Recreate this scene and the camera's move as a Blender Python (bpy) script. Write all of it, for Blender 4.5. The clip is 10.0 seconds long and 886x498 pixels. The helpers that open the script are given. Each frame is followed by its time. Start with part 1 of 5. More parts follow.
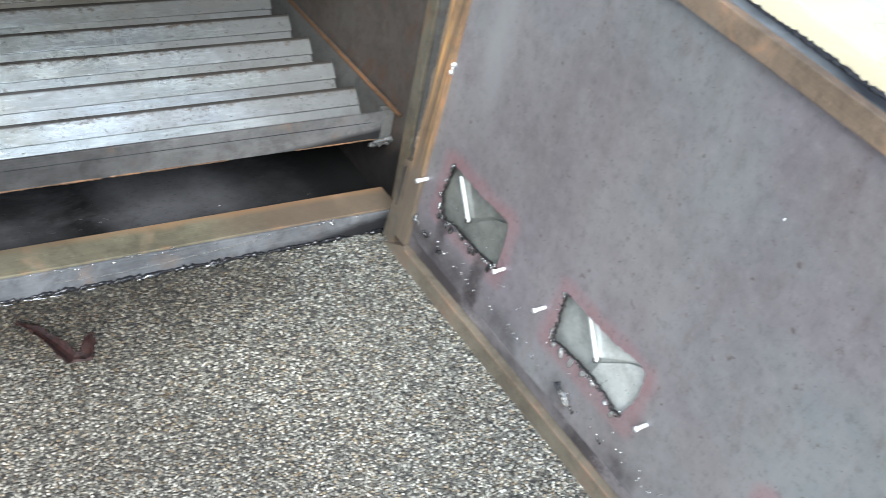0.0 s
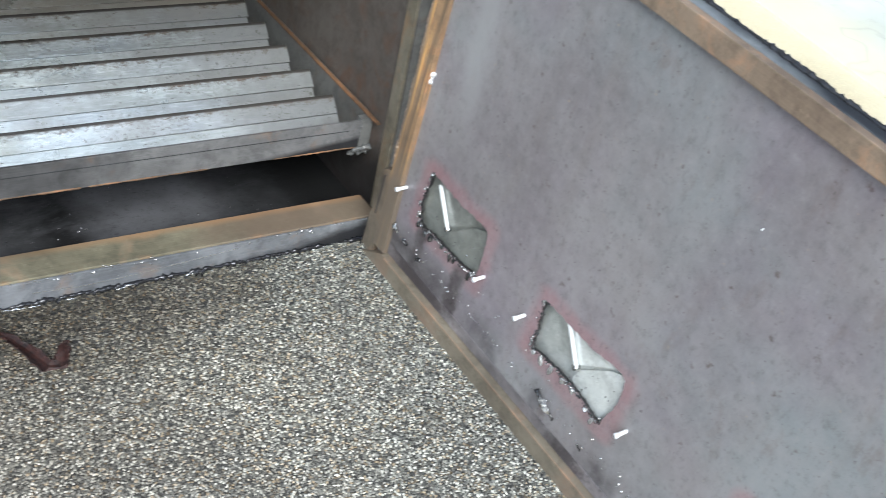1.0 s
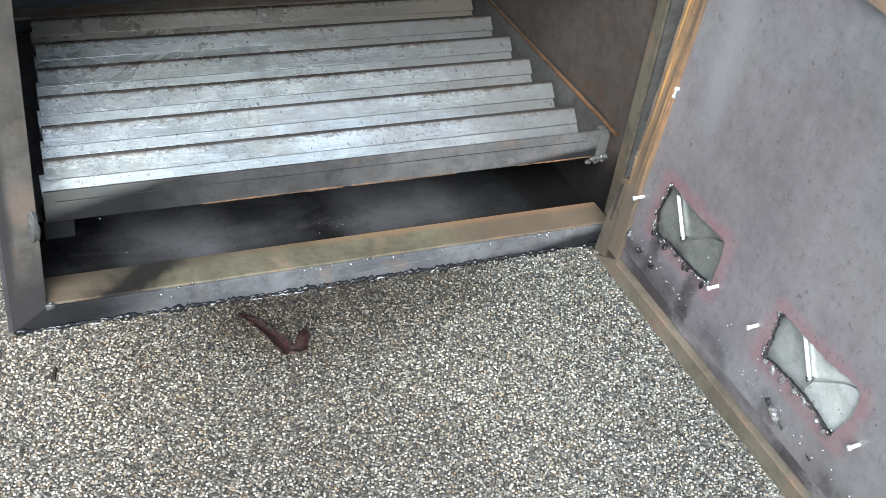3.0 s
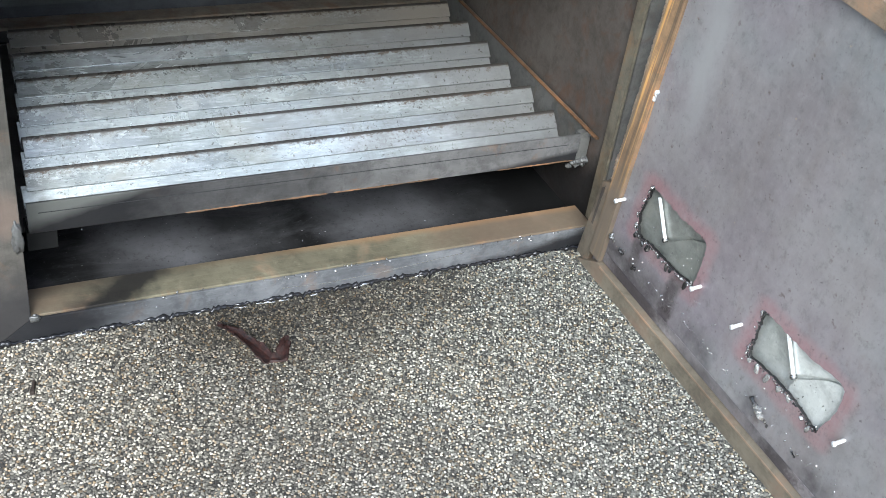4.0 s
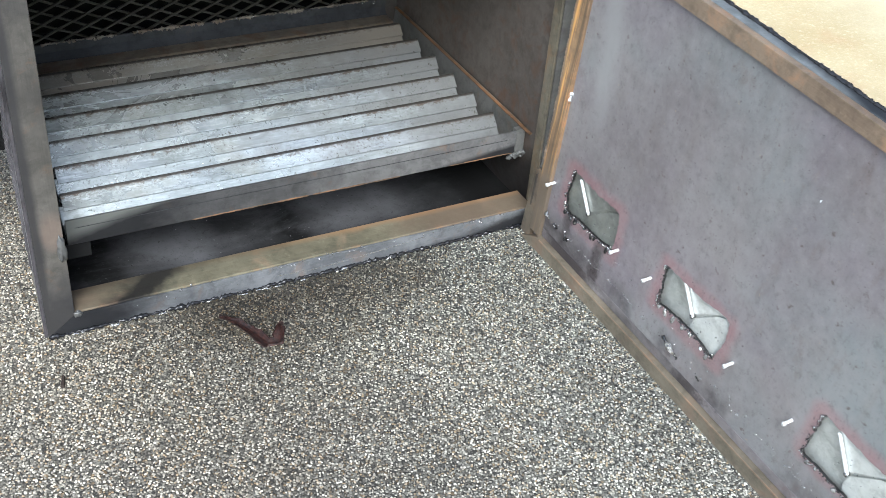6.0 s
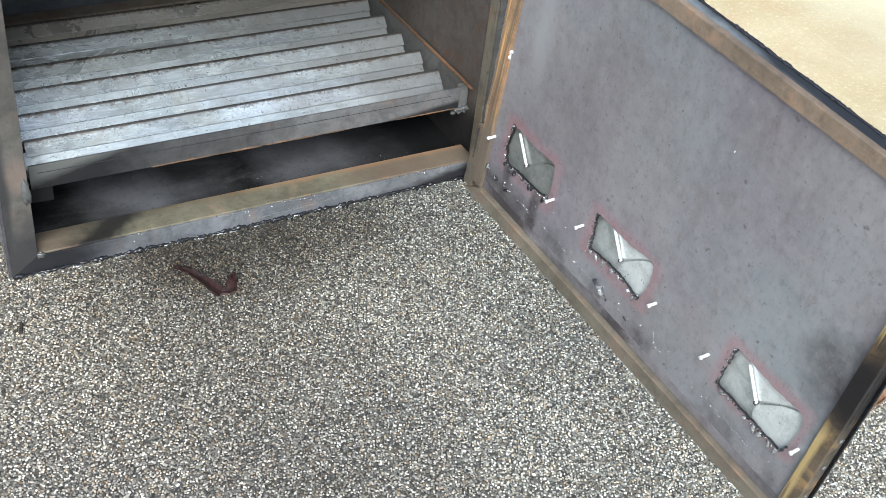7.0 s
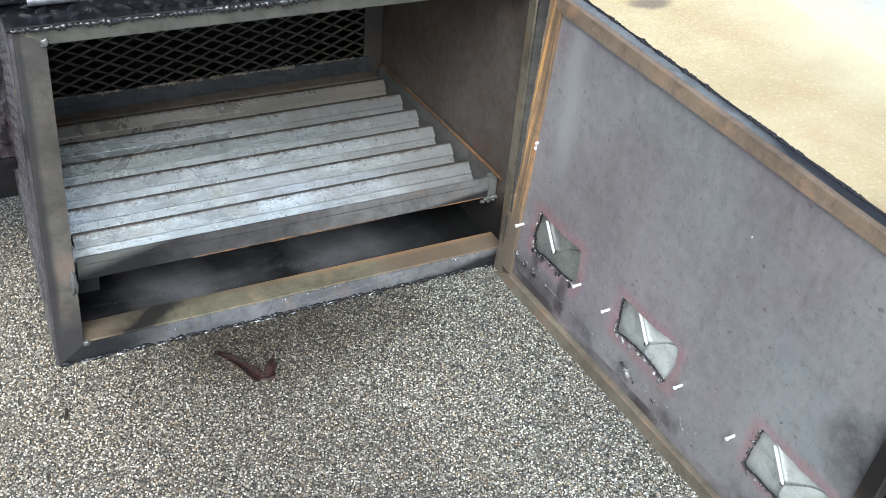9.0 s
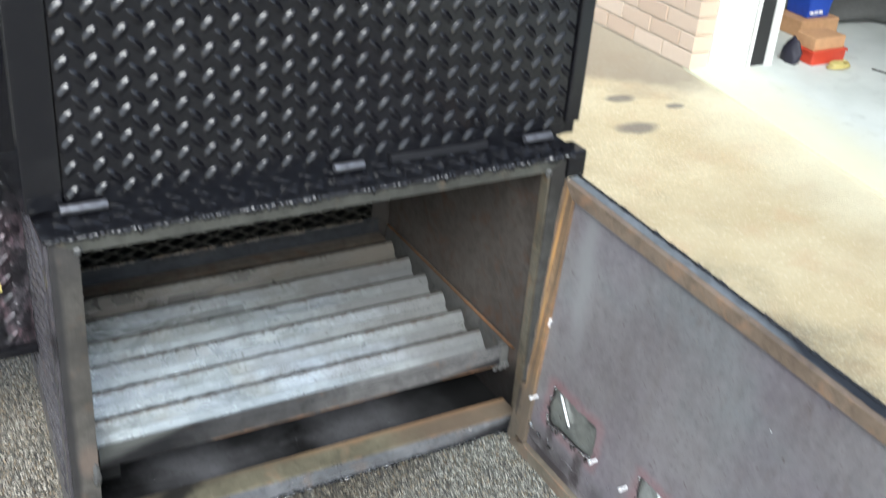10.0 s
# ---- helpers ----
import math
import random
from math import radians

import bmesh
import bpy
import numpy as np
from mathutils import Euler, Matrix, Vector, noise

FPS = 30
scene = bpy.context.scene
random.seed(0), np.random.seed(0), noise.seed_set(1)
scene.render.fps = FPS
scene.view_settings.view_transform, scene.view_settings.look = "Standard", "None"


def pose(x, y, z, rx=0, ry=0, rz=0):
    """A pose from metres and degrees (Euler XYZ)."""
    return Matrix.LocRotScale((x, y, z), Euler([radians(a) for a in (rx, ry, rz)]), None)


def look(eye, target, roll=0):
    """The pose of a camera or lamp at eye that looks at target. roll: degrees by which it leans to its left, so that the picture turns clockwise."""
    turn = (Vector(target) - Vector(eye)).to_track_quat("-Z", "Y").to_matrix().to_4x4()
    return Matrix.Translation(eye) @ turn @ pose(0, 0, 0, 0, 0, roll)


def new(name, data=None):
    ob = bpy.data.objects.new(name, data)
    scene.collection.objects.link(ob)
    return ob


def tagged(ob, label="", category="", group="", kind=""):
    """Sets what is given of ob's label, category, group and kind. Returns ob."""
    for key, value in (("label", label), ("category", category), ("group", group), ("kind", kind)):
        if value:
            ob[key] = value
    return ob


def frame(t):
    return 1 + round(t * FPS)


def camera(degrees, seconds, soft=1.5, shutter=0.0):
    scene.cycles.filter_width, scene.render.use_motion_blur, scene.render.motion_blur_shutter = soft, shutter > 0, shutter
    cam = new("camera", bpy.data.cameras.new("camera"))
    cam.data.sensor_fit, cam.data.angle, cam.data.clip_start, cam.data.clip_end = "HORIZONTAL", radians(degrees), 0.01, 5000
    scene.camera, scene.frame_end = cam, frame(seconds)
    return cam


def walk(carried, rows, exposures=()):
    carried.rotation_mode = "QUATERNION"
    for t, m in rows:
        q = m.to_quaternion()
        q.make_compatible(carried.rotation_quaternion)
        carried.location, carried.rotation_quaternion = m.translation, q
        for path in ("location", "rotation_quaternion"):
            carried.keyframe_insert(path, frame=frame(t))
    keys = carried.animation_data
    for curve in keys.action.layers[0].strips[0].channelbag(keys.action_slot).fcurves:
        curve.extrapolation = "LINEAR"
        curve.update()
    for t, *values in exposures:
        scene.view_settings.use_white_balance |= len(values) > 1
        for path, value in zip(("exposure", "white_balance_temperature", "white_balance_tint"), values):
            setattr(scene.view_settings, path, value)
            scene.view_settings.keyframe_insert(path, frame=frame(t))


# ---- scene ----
import itertools

# camera: seconds, place, yaw to the left, pitch up, roll
PATH = (
    (0.0, 0.0662, -0.8467, 1.1936, -38.174, -35.128, 12.628),
    (0.5, 0.0695, -0.8468, 1.2076, -42.786, -34.384, 14.341),
    (1.0, 0.0553, -0.8421, 1.2009, -40.026, -34.687, 13.465),
    (1.5, 0.0229, -0.8483, 1.2130, -33.949, -36.123, 10.952),
    (2.0, -0.0086, -0.8512, 1.2177, -28.923, -36.634, 9.466),
    (2.2, -0.0182, -0.8516, 1.2270, -28.238, -36.833, 9.356),
    (3.3, -0.0062, -0.8693, 1.2270, -27.587, -36.134, 8.712),
    (3.5, -0.0199, -0.8660, 1.2260, -28.984, -35.988, 9.052),
    (4.0, -0.0233, -0.8648, 1.2258, -29.418, -35.733, 8.924),
    (4.5, -0.0296, -0.8842, 1.2530, -30.268, -35.956, 9.106),
    (5.0, -0.0610, -0.9245, 1.2817, -30.677, -35.922, 7.962),
    (5.2, -0.0725, -0.9471, 1.2969, -30.363, -36.102, 7.477),
    (6.3, -0.1101, -1.0904, 1.3851, -30.733, -36.137, 5.182),
    (6.5, -0.1176, -1.1091, 1.3917, -31.759, -36.374, 6.138),
    (7.0, -0.1350, -1.1298, 1.3997, -33.891, -37.603, 7.939),
    (7.5, -0.1385, -1.1448, 1.4049, -34.106, -37.783, 7.725),
    (8.0, -0.1423, -1.1552, 1.4165, -34.383, -37.749, 6.727),
    (8.5, -0.1524, -1.1559, 1.4251, -31.763, -35.465, 6.961),
    (9.0, -0.1415, -1.1660, 1.4299, -30.686, -33.553, 5.487),
    (9.2, -0.1472, -1.1670, 1.4363, -31.796, -33.062, 6.209),
    (9.5, -0.1499, -1.1676, 1.4566, -32.250, -32.182, 6.979),
    (9.8, -0.1614, -1.1371, 1.5047, -32.121, -30.758, 5.407),
    (10.0, -0.1730, -1.1058, 1.5427, -31.309, -28.811, 5.030),
)


def gaze(x, y, z, yaw, pitch, roll):
    a, b = radians(yaw), radians(pitch)
    ahead = Vector((-math.sin(a) * math.cos(b), math.cos(a) * math.cos(b), math.sin(b)))
    eye = Vector((x, y, z))
    return look(eye, eye + ahead, roll)


cam = camera(43.530, 10.0, 0.8, 0.35)
walk(cam, [(row[0], gaze(*row[1:])) for row in PATH], exposures=[(0.0, 2.06, 6180, 5.5), (0.6, 1.99, 6180, 5.5), (1.8, 2.02, 6180, 5.5), (3.5, 2.11, 6180, 5.5), (5.0, 2.10, 6180, 5.5), (6.5, 2.02, 6180, 5.5), (7.5, 1.95, 6180, 5.5), (8.6, 1.95, 6180, 5.5), (9.6, 1.88, 6200, 5.5), (10.0, 1.82, 6200, 5.5)])

# ---- light: thin overcast, soft sun high behind the camera
SUN_UP, SUN_ROUND = radians(42), radians(207)
sky = bpy.data.worlds.new("sky")
scene.world = sky
sky.use_nodes = True
tree = sky.node_tree
air = tree.nodes.new("ShaderNodeTexSky")
air.sky_type, air.sun_disc, air.sun_elevation, air.sun_rotation = "NISHITA", False, SUN_UP, SUN_ROUND
air.dust_density = 1.0
haze = tree.nodes.new("ShaderNodeHueSaturation")
haze.inputs["Saturation"].default_value = 0.62
tree.links.new(air.outputs[0], haze.inputs["Color"])
tree.links.new(haze.outputs[0], tree.nodes["Background"].inputs[0])
tree.nodes["Background"].inputs[1].default_value = 0.10
sun = new("sun", bpy.data.lights.new("sun", "SUN"))
sun.data.energy, sun.data.angle, sun.data.color = 1.4, radians(32), (1.0, 0.985, 0.97)
sun.rotation_euler = (radians(90) - SUN_UP, 0, radians(180) - SUN_ROUND)


# ---- material helpers
class Mat:
    """A node material with short ways to add nodes."""

    def __init__(self, name, rough=0.5, metal=0.0):
        self.m = bpy.data.materials.new(name)
        self.m.use_nodes = True
        self.t = self.m.node_tree
        self.b = self.t.nodes["Principled BSDF"]
        self.b.inputs["Roughness"].default_value, self.b.inputs["Metallic"].default_value = rough, metal
        self.xyz = self.t.nodes.new("ShaderNodeTexCoord").outputs["Object"]

    def put(self, socket, value):
        if hasattr(value, "links"):
            self.t.links.new(value, socket)
        else:
            socket.default_value = value

    def moved(self, scale=(1, 1, 1), place=(0, 0, 0)):
        n = self.t.nodes.new("ShaderNodeMapping")
        self.t.links.new(self.xyz, n.inputs[0])
        n.inputs["Scale"].default_value, n.inputs["Location"].default_value = scale, place
        return n.outputs[0]

    def noise(self, scale, detail=4.0, rough=0.55, at=None, twist=0.0):
        n = self.t.nodes.new("ShaderNodeTexNoise")
        self.t.links.new(at or self.xyz, n.inputs["Vector"])
        n.inputs["Scale"].default_value, n.inputs["Detail"].default_value = scale, detail
        n.inputs["Roughness"].default_value, n.inputs["Distortion"].default_value = rough, twist
        return n.outputs[0]

    def cells(self, scale, feature="F1", at=None):
        n = self.t.nodes.new("ShaderNodeTexVoronoi")
        n.feature = feature
        self.t.links.new(at or self.xyz, n.inputs["Vector"])
        n.inputs["Scale"].default_value = scale
        return n

    def ramp(self, fac, *stops):
        n = self.t.nodes.new("ShaderNodeValToRGB")
        self.put(n.inputs[0], fac)
        e = n.color_ramp.elements
        while len(e) < len(stops):
            e.new(0.5)
        for s, (place, colour) in zip(e, stops):
            s.position = place
            s.color = (*colour, 1) if hasattr(colour, "__len__") else (colour, colour, colour, 1)
        return n.outputs[0]

    def mix(self, fac, a, b, how="MIX"):
        n = self.t.nodes.new("ShaderNodeMix")
        n.data_type, n.blend_type = "RGBA", how
        self.put(n.inputs[0], fac)
        for s, v in ((n.inputs[6], a), (n.inputs[7], b)):
            self.put(s, (*v, 1) if isinstance(v, tuple) else v)
        return n.outputs[2]

    def sum(self, op, a, b=0.0, c=0.0, clamp=False):
        n = self.t.nodes.new("ShaderNodeMath")
        n.operation, n.use_clamp = op, clamp
        for s, v in zip(n.inputs, (a, b, c)):
            self.put(s, v)
        return n.outputs[0]

    def axes(self, at=None):
        n = self.t.nodes.new("ShaderNodeSeparateXYZ")
        self.t.links.new(at or self.xyz, n.inputs[0])
        return n.outputs

    def chance(self):
        return self.t.nodes.new("ShaderNodeObjectInfo").outputs["Random"]

    def island(self):
        return self.t.nodes.new("ShaderNodeNewGeometry").outputs["Random Per Island"]

    def colour(self, value):
        self.put(self.b.inputs["Base Color"], (*value, 1) if isinstance(value, tuple) else value)
        return self

    def rough(self, value):
        self.put(self.b.inputs["Roughness"], value)
        return self

    def metal(self, value):
        self.put(self.b.inputs["Metallic"], value)
        return self

    def dull(self, level):
        self.b.inputs["Specular IOR Level"].default_value = level
        return self

    def bump(self, height, strength=0.3, depth=0.001):
        n = self.t.nodes.new("ShaderNodeBump")
        n.inputs["Strength"].default_value, n.inputs["Distance"].default_value = strength, depth
        self.put(n.inputs["Height"], height)
        self.t.links.new(n.outputs[0], self.b.inputs["Normal"])
        return self


def steel(name, dark, light, rust=(0.22, 0.10, 0.04), rusty=0.35, along=(1, 1, 1), rough=0.45, metal=0.5, scorch=0.0):
    """Bare mill steel: cloudy scale, drawn streaks, rust bloom, scorch marks."""
    k = Mat(name, rough, metal)
    streak = k.noise(110, 4, 0.65, k.moved(along))
    cloud = k.noise(9, 5, 0.6)
    c = k.mix(k.ramp(cloud, (0.3, 0.0), (0.7, 1.0)), dark, light)
    c = k.mix(k.sum("MULTIPLY", k.ramp(streak, (0.45, 0.0), (0.75, 1.0)), 0.13), c, tuple(min(1, 1.5 * v) for v in light))
    fleck = k.ramp(k.noise(210, 3, 0.7), (0.60, 0.0), (0.72, 1.0))
    c = k.mix(k.sum("MULTIPLY", fleck, 0.28), c, tuple(0.35 * v for v in dark))
    mottle = k.ramp(k.noise(48, 5, 0.75, k.moved((1, 1, 1), (6, 3, 1)), 0.4), (0.46, 0.0), (0.66, 0.5))
    c = k.mix(mottle, c, tuple(0.55 * v for v in dark))
    glint = k.ramp(k.noise(75, 5, 0.75, k.moved((1, 1, 1), (2, 9, 4))), (0.56, 0.0), (0.72, 0.3))
    c = k.mix(glint, c, tuple(1.35 * v for v in light))
    bloom = k.sum("MULTIPLY", k.ramp(k.noise(22, 6, 0.7, None, 0.6), (0.62 - rusty * 0.3, 0.0), (0.80 - rusty * 0.3, 1.0)), min(1.0, 0.35 + rusty))
    c = k.mix(bloom, c, rust)
    if scorch:
        burnt = k.sum("MULTIPLY", k.ramp(k.noise(7, 4, 0.5, k.moved((1, 1, 1), (3, 1, 7))), (0.55, 0.0), (0.68, 1.0)), scorch)
        c = k.mix(burnt, c, (0.012, 0.011, 0.012))
    k.colour(c)
    k.metal(k.sum("MULTIPLY", k.sum("SUBTRACT", 1.0, bloom), metal))
    k.rough(k.sum("ADD", k.sum("MULTIPLY", bloom, 0.3), k.sum("ADD", rough - 0.1, k.sum("MULTIPLY", k.noise(70, 4, 0.6), 0.2))))
    k.bump(k.sum("ADD", k.sum("MULTIPLY", streak, 0.4), k.noise(180, 4, 0.6)), 0.25, 0.0006)
    return k


GREY = steel("mill_steel_grey", (0.07, 0.068, 0.07), (0.17, 0.165, 0.165), rusty=0.12, along=(0.12, 6, 6), scorch=0.9).m


def post_steel():
    k = steel("mill_steel_post", (0.055, 0.051, 0.045), (0.135, 0.124, 0.110), (0.19, 0.10, 0.05), 0.15, (6, 6, 0.12), 0.45, 0.25, 0.5)
    c = k.b.inputs["Base Color"].links[0].from_socket
    z = k.axes()[2]
    w = k.sum("MULTIPLY", k.sum("SUBTRACT", k.noise(26, 4), 0.5), 0.10)
    foot = k.ramp(k.sum("MULTIPLY", k.sum("ADD", k.sum("SUBTRACT", z, 0.482), w), 10.0), (0.45, 0.85), (0.9, 0.0))
    head = k.ramp(k.sum("MULTIPLY", k.sum("ADD", k.sum("SUBTRACT", 0.938, z), w), 10.0), (0.2, 0.7), (0.7, 0.0))
    x = k.axes()[0]
    outer = k.ramp(k.sum("MULTIPLY", k.sum("ADD", x, k.sum("MULTIPLY", w, 0.05)), 50.0), (0.30, 0.85), (0.62, 0.0))
    dx, dz = k.sum("DIVIDE", k.sum("SUBTRACT", x, 0.022), 0.016), k.sum("DIVIDE", k.sum("SUBTRACT", z, 0.630), 0.030)
    d = k.sum("ADD", k.sum("ADD", k.sum("MULTIPLY", dx, dx), k.sum("MULTIPLY", dz, dz)), k.sum("MULTIPLY", w, 8.0))
    c = k.mix(k.ramp(d, (0.2, 0.5), (1.1, 0.0)), c, (0.19, 0.135, 0.108))
    k.colour(k.mix(k.sum("MAXIMUM", outer, k.sum("MAXIMUM", foot, head)), c, (0.025, 0.024, 0.026)))
    return k.m


POST = post_steel()
OLIVE = steel("olive_upright", (0.08, 0.069, 0.05), (0.19, 0.165, 0.122), (0.20, 0.12, 0.06), 0.35, (6, 6, 0.12), 0.45, 0.25, 0.4).m


def upright_steel():
    """Grey-brown mill scale, darker at the head."""
    k = steel("grey_brown_upright", (0.075, 0.072, 0.067), (0.17, 0.162, 0.15), (0.13, 0.08, 0.05), 0.25, (8, 8, 0.1), 0.45, 0.3, 0.8)
    c = k.b.inputs["Base Color"].links[0].from_socket
    z = k.axes()[2]
    head = k.ramp(k.sum("MULTIPLY", k.sum("ADD", k.sum("SUBTRACT", z, 0.80), k.sum("MULTIPLY", k.sum("SUBTRACT", k.noise(26, 4), 0.5), 0.10)), 10.0), (0.3, 0.0), (0.9, 0.85))
    k.colour(k.mix(head, c, (0.022, 0.02, 0.019)))
    return k.m


UPRIGHT = upright_steel()
PLATE = steel("grey_runner_plate", (0.10, 0.10, 0.095), (0.20, 0.20, 0.19), (0.16, 0.11, 0.07), 0.2, (0.3, 6, 6), 0.45, 0.4, 0.3).m
TOPRAIL = steel("green_grey_top", (0.045, 0.045, 0.04), (0.095, 0.095, 0.083), (0.2, 0.13, 0.07), 0.2, (0.12, 6, 6), 0.45, 0.3, 0.5).m
BACKPLATE = steel("blue_black_plate", (0.02, 0.021, 0.023), (0.052, 0.054, 0.058), (0.10, 0.07, 0.05), 0.2, (0.12, 6, 6), 0.5, 0.3).m
REARBAR = steel("brown_rear_bar", (0.10, 0.08, 0.06), (0.22, 0.19, 0.148), (0.15, 0.085, 0.05), 0.4, (0.12, 6, 6), 0.5, 0.25).m
def sill_steel():
    k = steel("heat_tinted_sill", (0.125, 0.112, 0.078), (0.30, 0.275, 0.19), (0.30, 0.19, 0.12), 0.25, (0.12, 6, 6), 0.45, 0.35, 0.7)
    c = k.b.inputs["Base Color"].links[0].from_socket
    x, y, _ = k.axes()
    # pinkish brown at the outer end and towards the hinge, orange along the rear edge
    w = k.sum("MULTIPLY", k.sum("SUBTRACT", k.noise(20, 5, 0.65), 0.5), 0.16)
    ends = k.sum("ADD", k.sum("ABSOLUTE", k.sum("SUBTRACT", x, 0.27)), w)
    c = k.mix(k.ramp(k.sum("MULTIPLY", ends, 4.0), (0.62, 0.0), (0.95, 0.75)), c, (0.185, 0.135, 0.098))
    rear = k.sum("MULTIPLY", k.sum("ADD", y, k.sum("MULTIPLY", w, 0.06)), 20.0)
    c = k.mix(k.sum("MULTIPLY", k.ramp(rear, (0.60, 0.0), (0.80, 0.7)), k.ramp(x, (0.18, 0.2), (0.40, 1.0))), c, (0.36, 0.21, 0.105))
    lip = k.sum("MULTIPLY", k.ramp(rear, (0.08, 1.0), (0.13, 0.0)), k.ramp(k.noise(22, 4, 0.7, k.moved((1, 0, 0))), (0.52, 0.0), (0.64, 0.5)))
    c = k.mix(lip, c, (0.30, 0.18, 0.10))
    # slanting black scorch
    slant = k.sum("ADD", k.sum("SUBTRACT", x, k.sum("MULTIPLY", y, 0.9)), k.sum("MULTIPLY", w, 0.5))
    burnt = k.sum("MULTIPLY", k.sum("ABSOLUTE", k.sum("SUBTRACT", slant, 0.102)), 10.0)
    c = k.mix(k.ramp(burnt, (0.15, 0.9), (0.48, 0.0)), c, (0.012, 0.012, 0.014))
    haze = k.sum("MULTIPLY", k.ramp(rear, (0.45, 0.0), (0.75, 0.55)), k.ramp(k.sum("ADD", x, w), (0.16, 1.0), (0.34, 0.0)))
    c = k.mix(haze, c, (0.03, 0.028, 0.026))
    k.colour(c)
    return k.m


OCHRE = sill_steel()


def sill_face_steel():
    """Blue-grey scale, burnt black at the corner and towards the hinge."""
    k = steel("sill_face_scale", (0.085, 0.088, 0.096), (0.25, 0.256, 0.27), (0.19, 0.12, 0.075), 0.25, (0.12, 6, 6), 0.42, 0.35, 0.4)
    c = k.b.inputs["Base Color"].links[0].from_socket
    x, _, z = k.axes()
    w = k.sum("MULTIPLY", k.sum("SUBTRACT", k.noise(30, 5, 0.65, k.moved((0.5, 1, 1))), 0.5), 0.12)
    near = k.ramp(k.sum("MULTIPLY", k.sum("ADD", x, w), 5.0), (0.35, 0.93), (1.2, 0.0))
    hinge = k.ramp(k.sum("ADD", k.sum("ADD", k.sum("MULTIPLY", k.sum("SUBTRACT", x, 0.50), 6.0), k.sum("MULTIPLY", k.sum("SUBTRACT", 0.494, z), 40.0)), k.sum("MULTIPLY", w, 8.0)), (0.25, 0.0), (0.7, 0.93))
    k.colour(k.mix(k.sum("MAXIMUM", near, hinge), c, (0.012, 0.012, 0.014))).dull(0.25)
    return k.m


SILL_FACE = sill_face_steel()


def hinge_angle_steel():
    """Ground bright orange along the middle, brown at the foot and the hinge side."""
    k = steel("orange_hinge_angle", (0.17, 0.112, 0.068), (0.34, 0.215, 0.12), (0.42, 0.19, 0.08), 0.4, (8, 8, 0.1), 0.45, 0.3)
    c = k.b.inputs["Base Color"].links[0].from_socket
    x, _, z = k.axes()
    w = k.sum("MULTIPLY", k.sum("SUBTRACT", k.noise(24, 5, 0.7, k.moved((2, 2, 0.6))), 0.5), 0.10)
    foot = k.ramp(k.sum("MULTIPLY", k.sum("ADD", z, w), 5.0), (0.60, 0.92), (1.0, 0.0))
    side = k.ramp(k.sum("MULTIPLY", k.sum("ADD", k.sum("ADD", x, k.sum("MULTIPLY", z, 0.030)), k.sum("MULTIPLY", w, 0.08)), 20.0), (0.86, 0.75), (0.92, 0.0))
    line = k.noise(9, 3, 0.6, k.moved((22, 22, 0.5)))
    c = k.mix(k.ramp(line, (0.52, 0.0), (0.60, 0.7)), c, (0.10, 0.075, 0.055))
    c = k.mix(k.ramp(line, (0.38, 0.85), (0.46, 0.0)), c, (0.66, 0.36, 0.12))
    k.colour(k.mix(k.sum("MAXIMUM", foot, side), c, (0.135, 0.112, 0.088)))
    return k.m


HINGE_ANGLE = hinge_angle_steel()
LUG = steel("brown_hinge_lug", (0.08, 0.068, 0.054), (0.18, 0.15, 0.115), (0.24, 0.15, 0.09), 0.35, (6, 6, 0.2), 0.45, 0.3, 0.6).m
ENDEDGE = steel("pale_ground_edge", (0.22, 0.21, 0.19), (0.42, 0.41, 0.38), (0.25, 0.16, 0.1), 0.3, (0.12, 6, 6), 0.4, 0.4).m
RUNNER = steel("rust_tinted_runner", (0.08, 0.048, 0.03), (0.17, 0.10, 0.055), (0.25, 0.12, 0.055), 0.5, (0.12, 6, 6), 0.5, 0.3).m
CORNER = steel("dark_corner_sheet", (0.035, 0.03, 0.026), (0.07, 0.06, 0.052), (0.08, 0.05, 0.035), 0.3, (6, 6, 1), 0.6, 0.2, 0.6).m


def inner_sheet():
    """Brown mill sheet, darker below the grate."""
    k = steel("brown_mill_sheet", (0.06, 0.05, 0.043), (0.11, 0.095, 0.084), (0.11, 0.06, 0.04), 0.35, (6, 6, 1), 0.55, 0.25)
    c = k.b.inputs["Base Color"].links[0].from_socket
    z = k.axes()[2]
    low_dark = k.ramp(k.sum("MULTIPLY", k.sum("ADD", k.sum("SUBTRACT", z, 0.50), k.sum("MULTIPLY", k.sum("SUBTRACT", k.noise(18, 4), 0.5), 0.06)), 10.0), (0.5, 0.9), (0.85, 0.0))
    k.colour(k.mix(low_dark, c, (0.012, 0.011, 0.011))).dull(0.3)
    return k.m


WALL = inner_sheet()


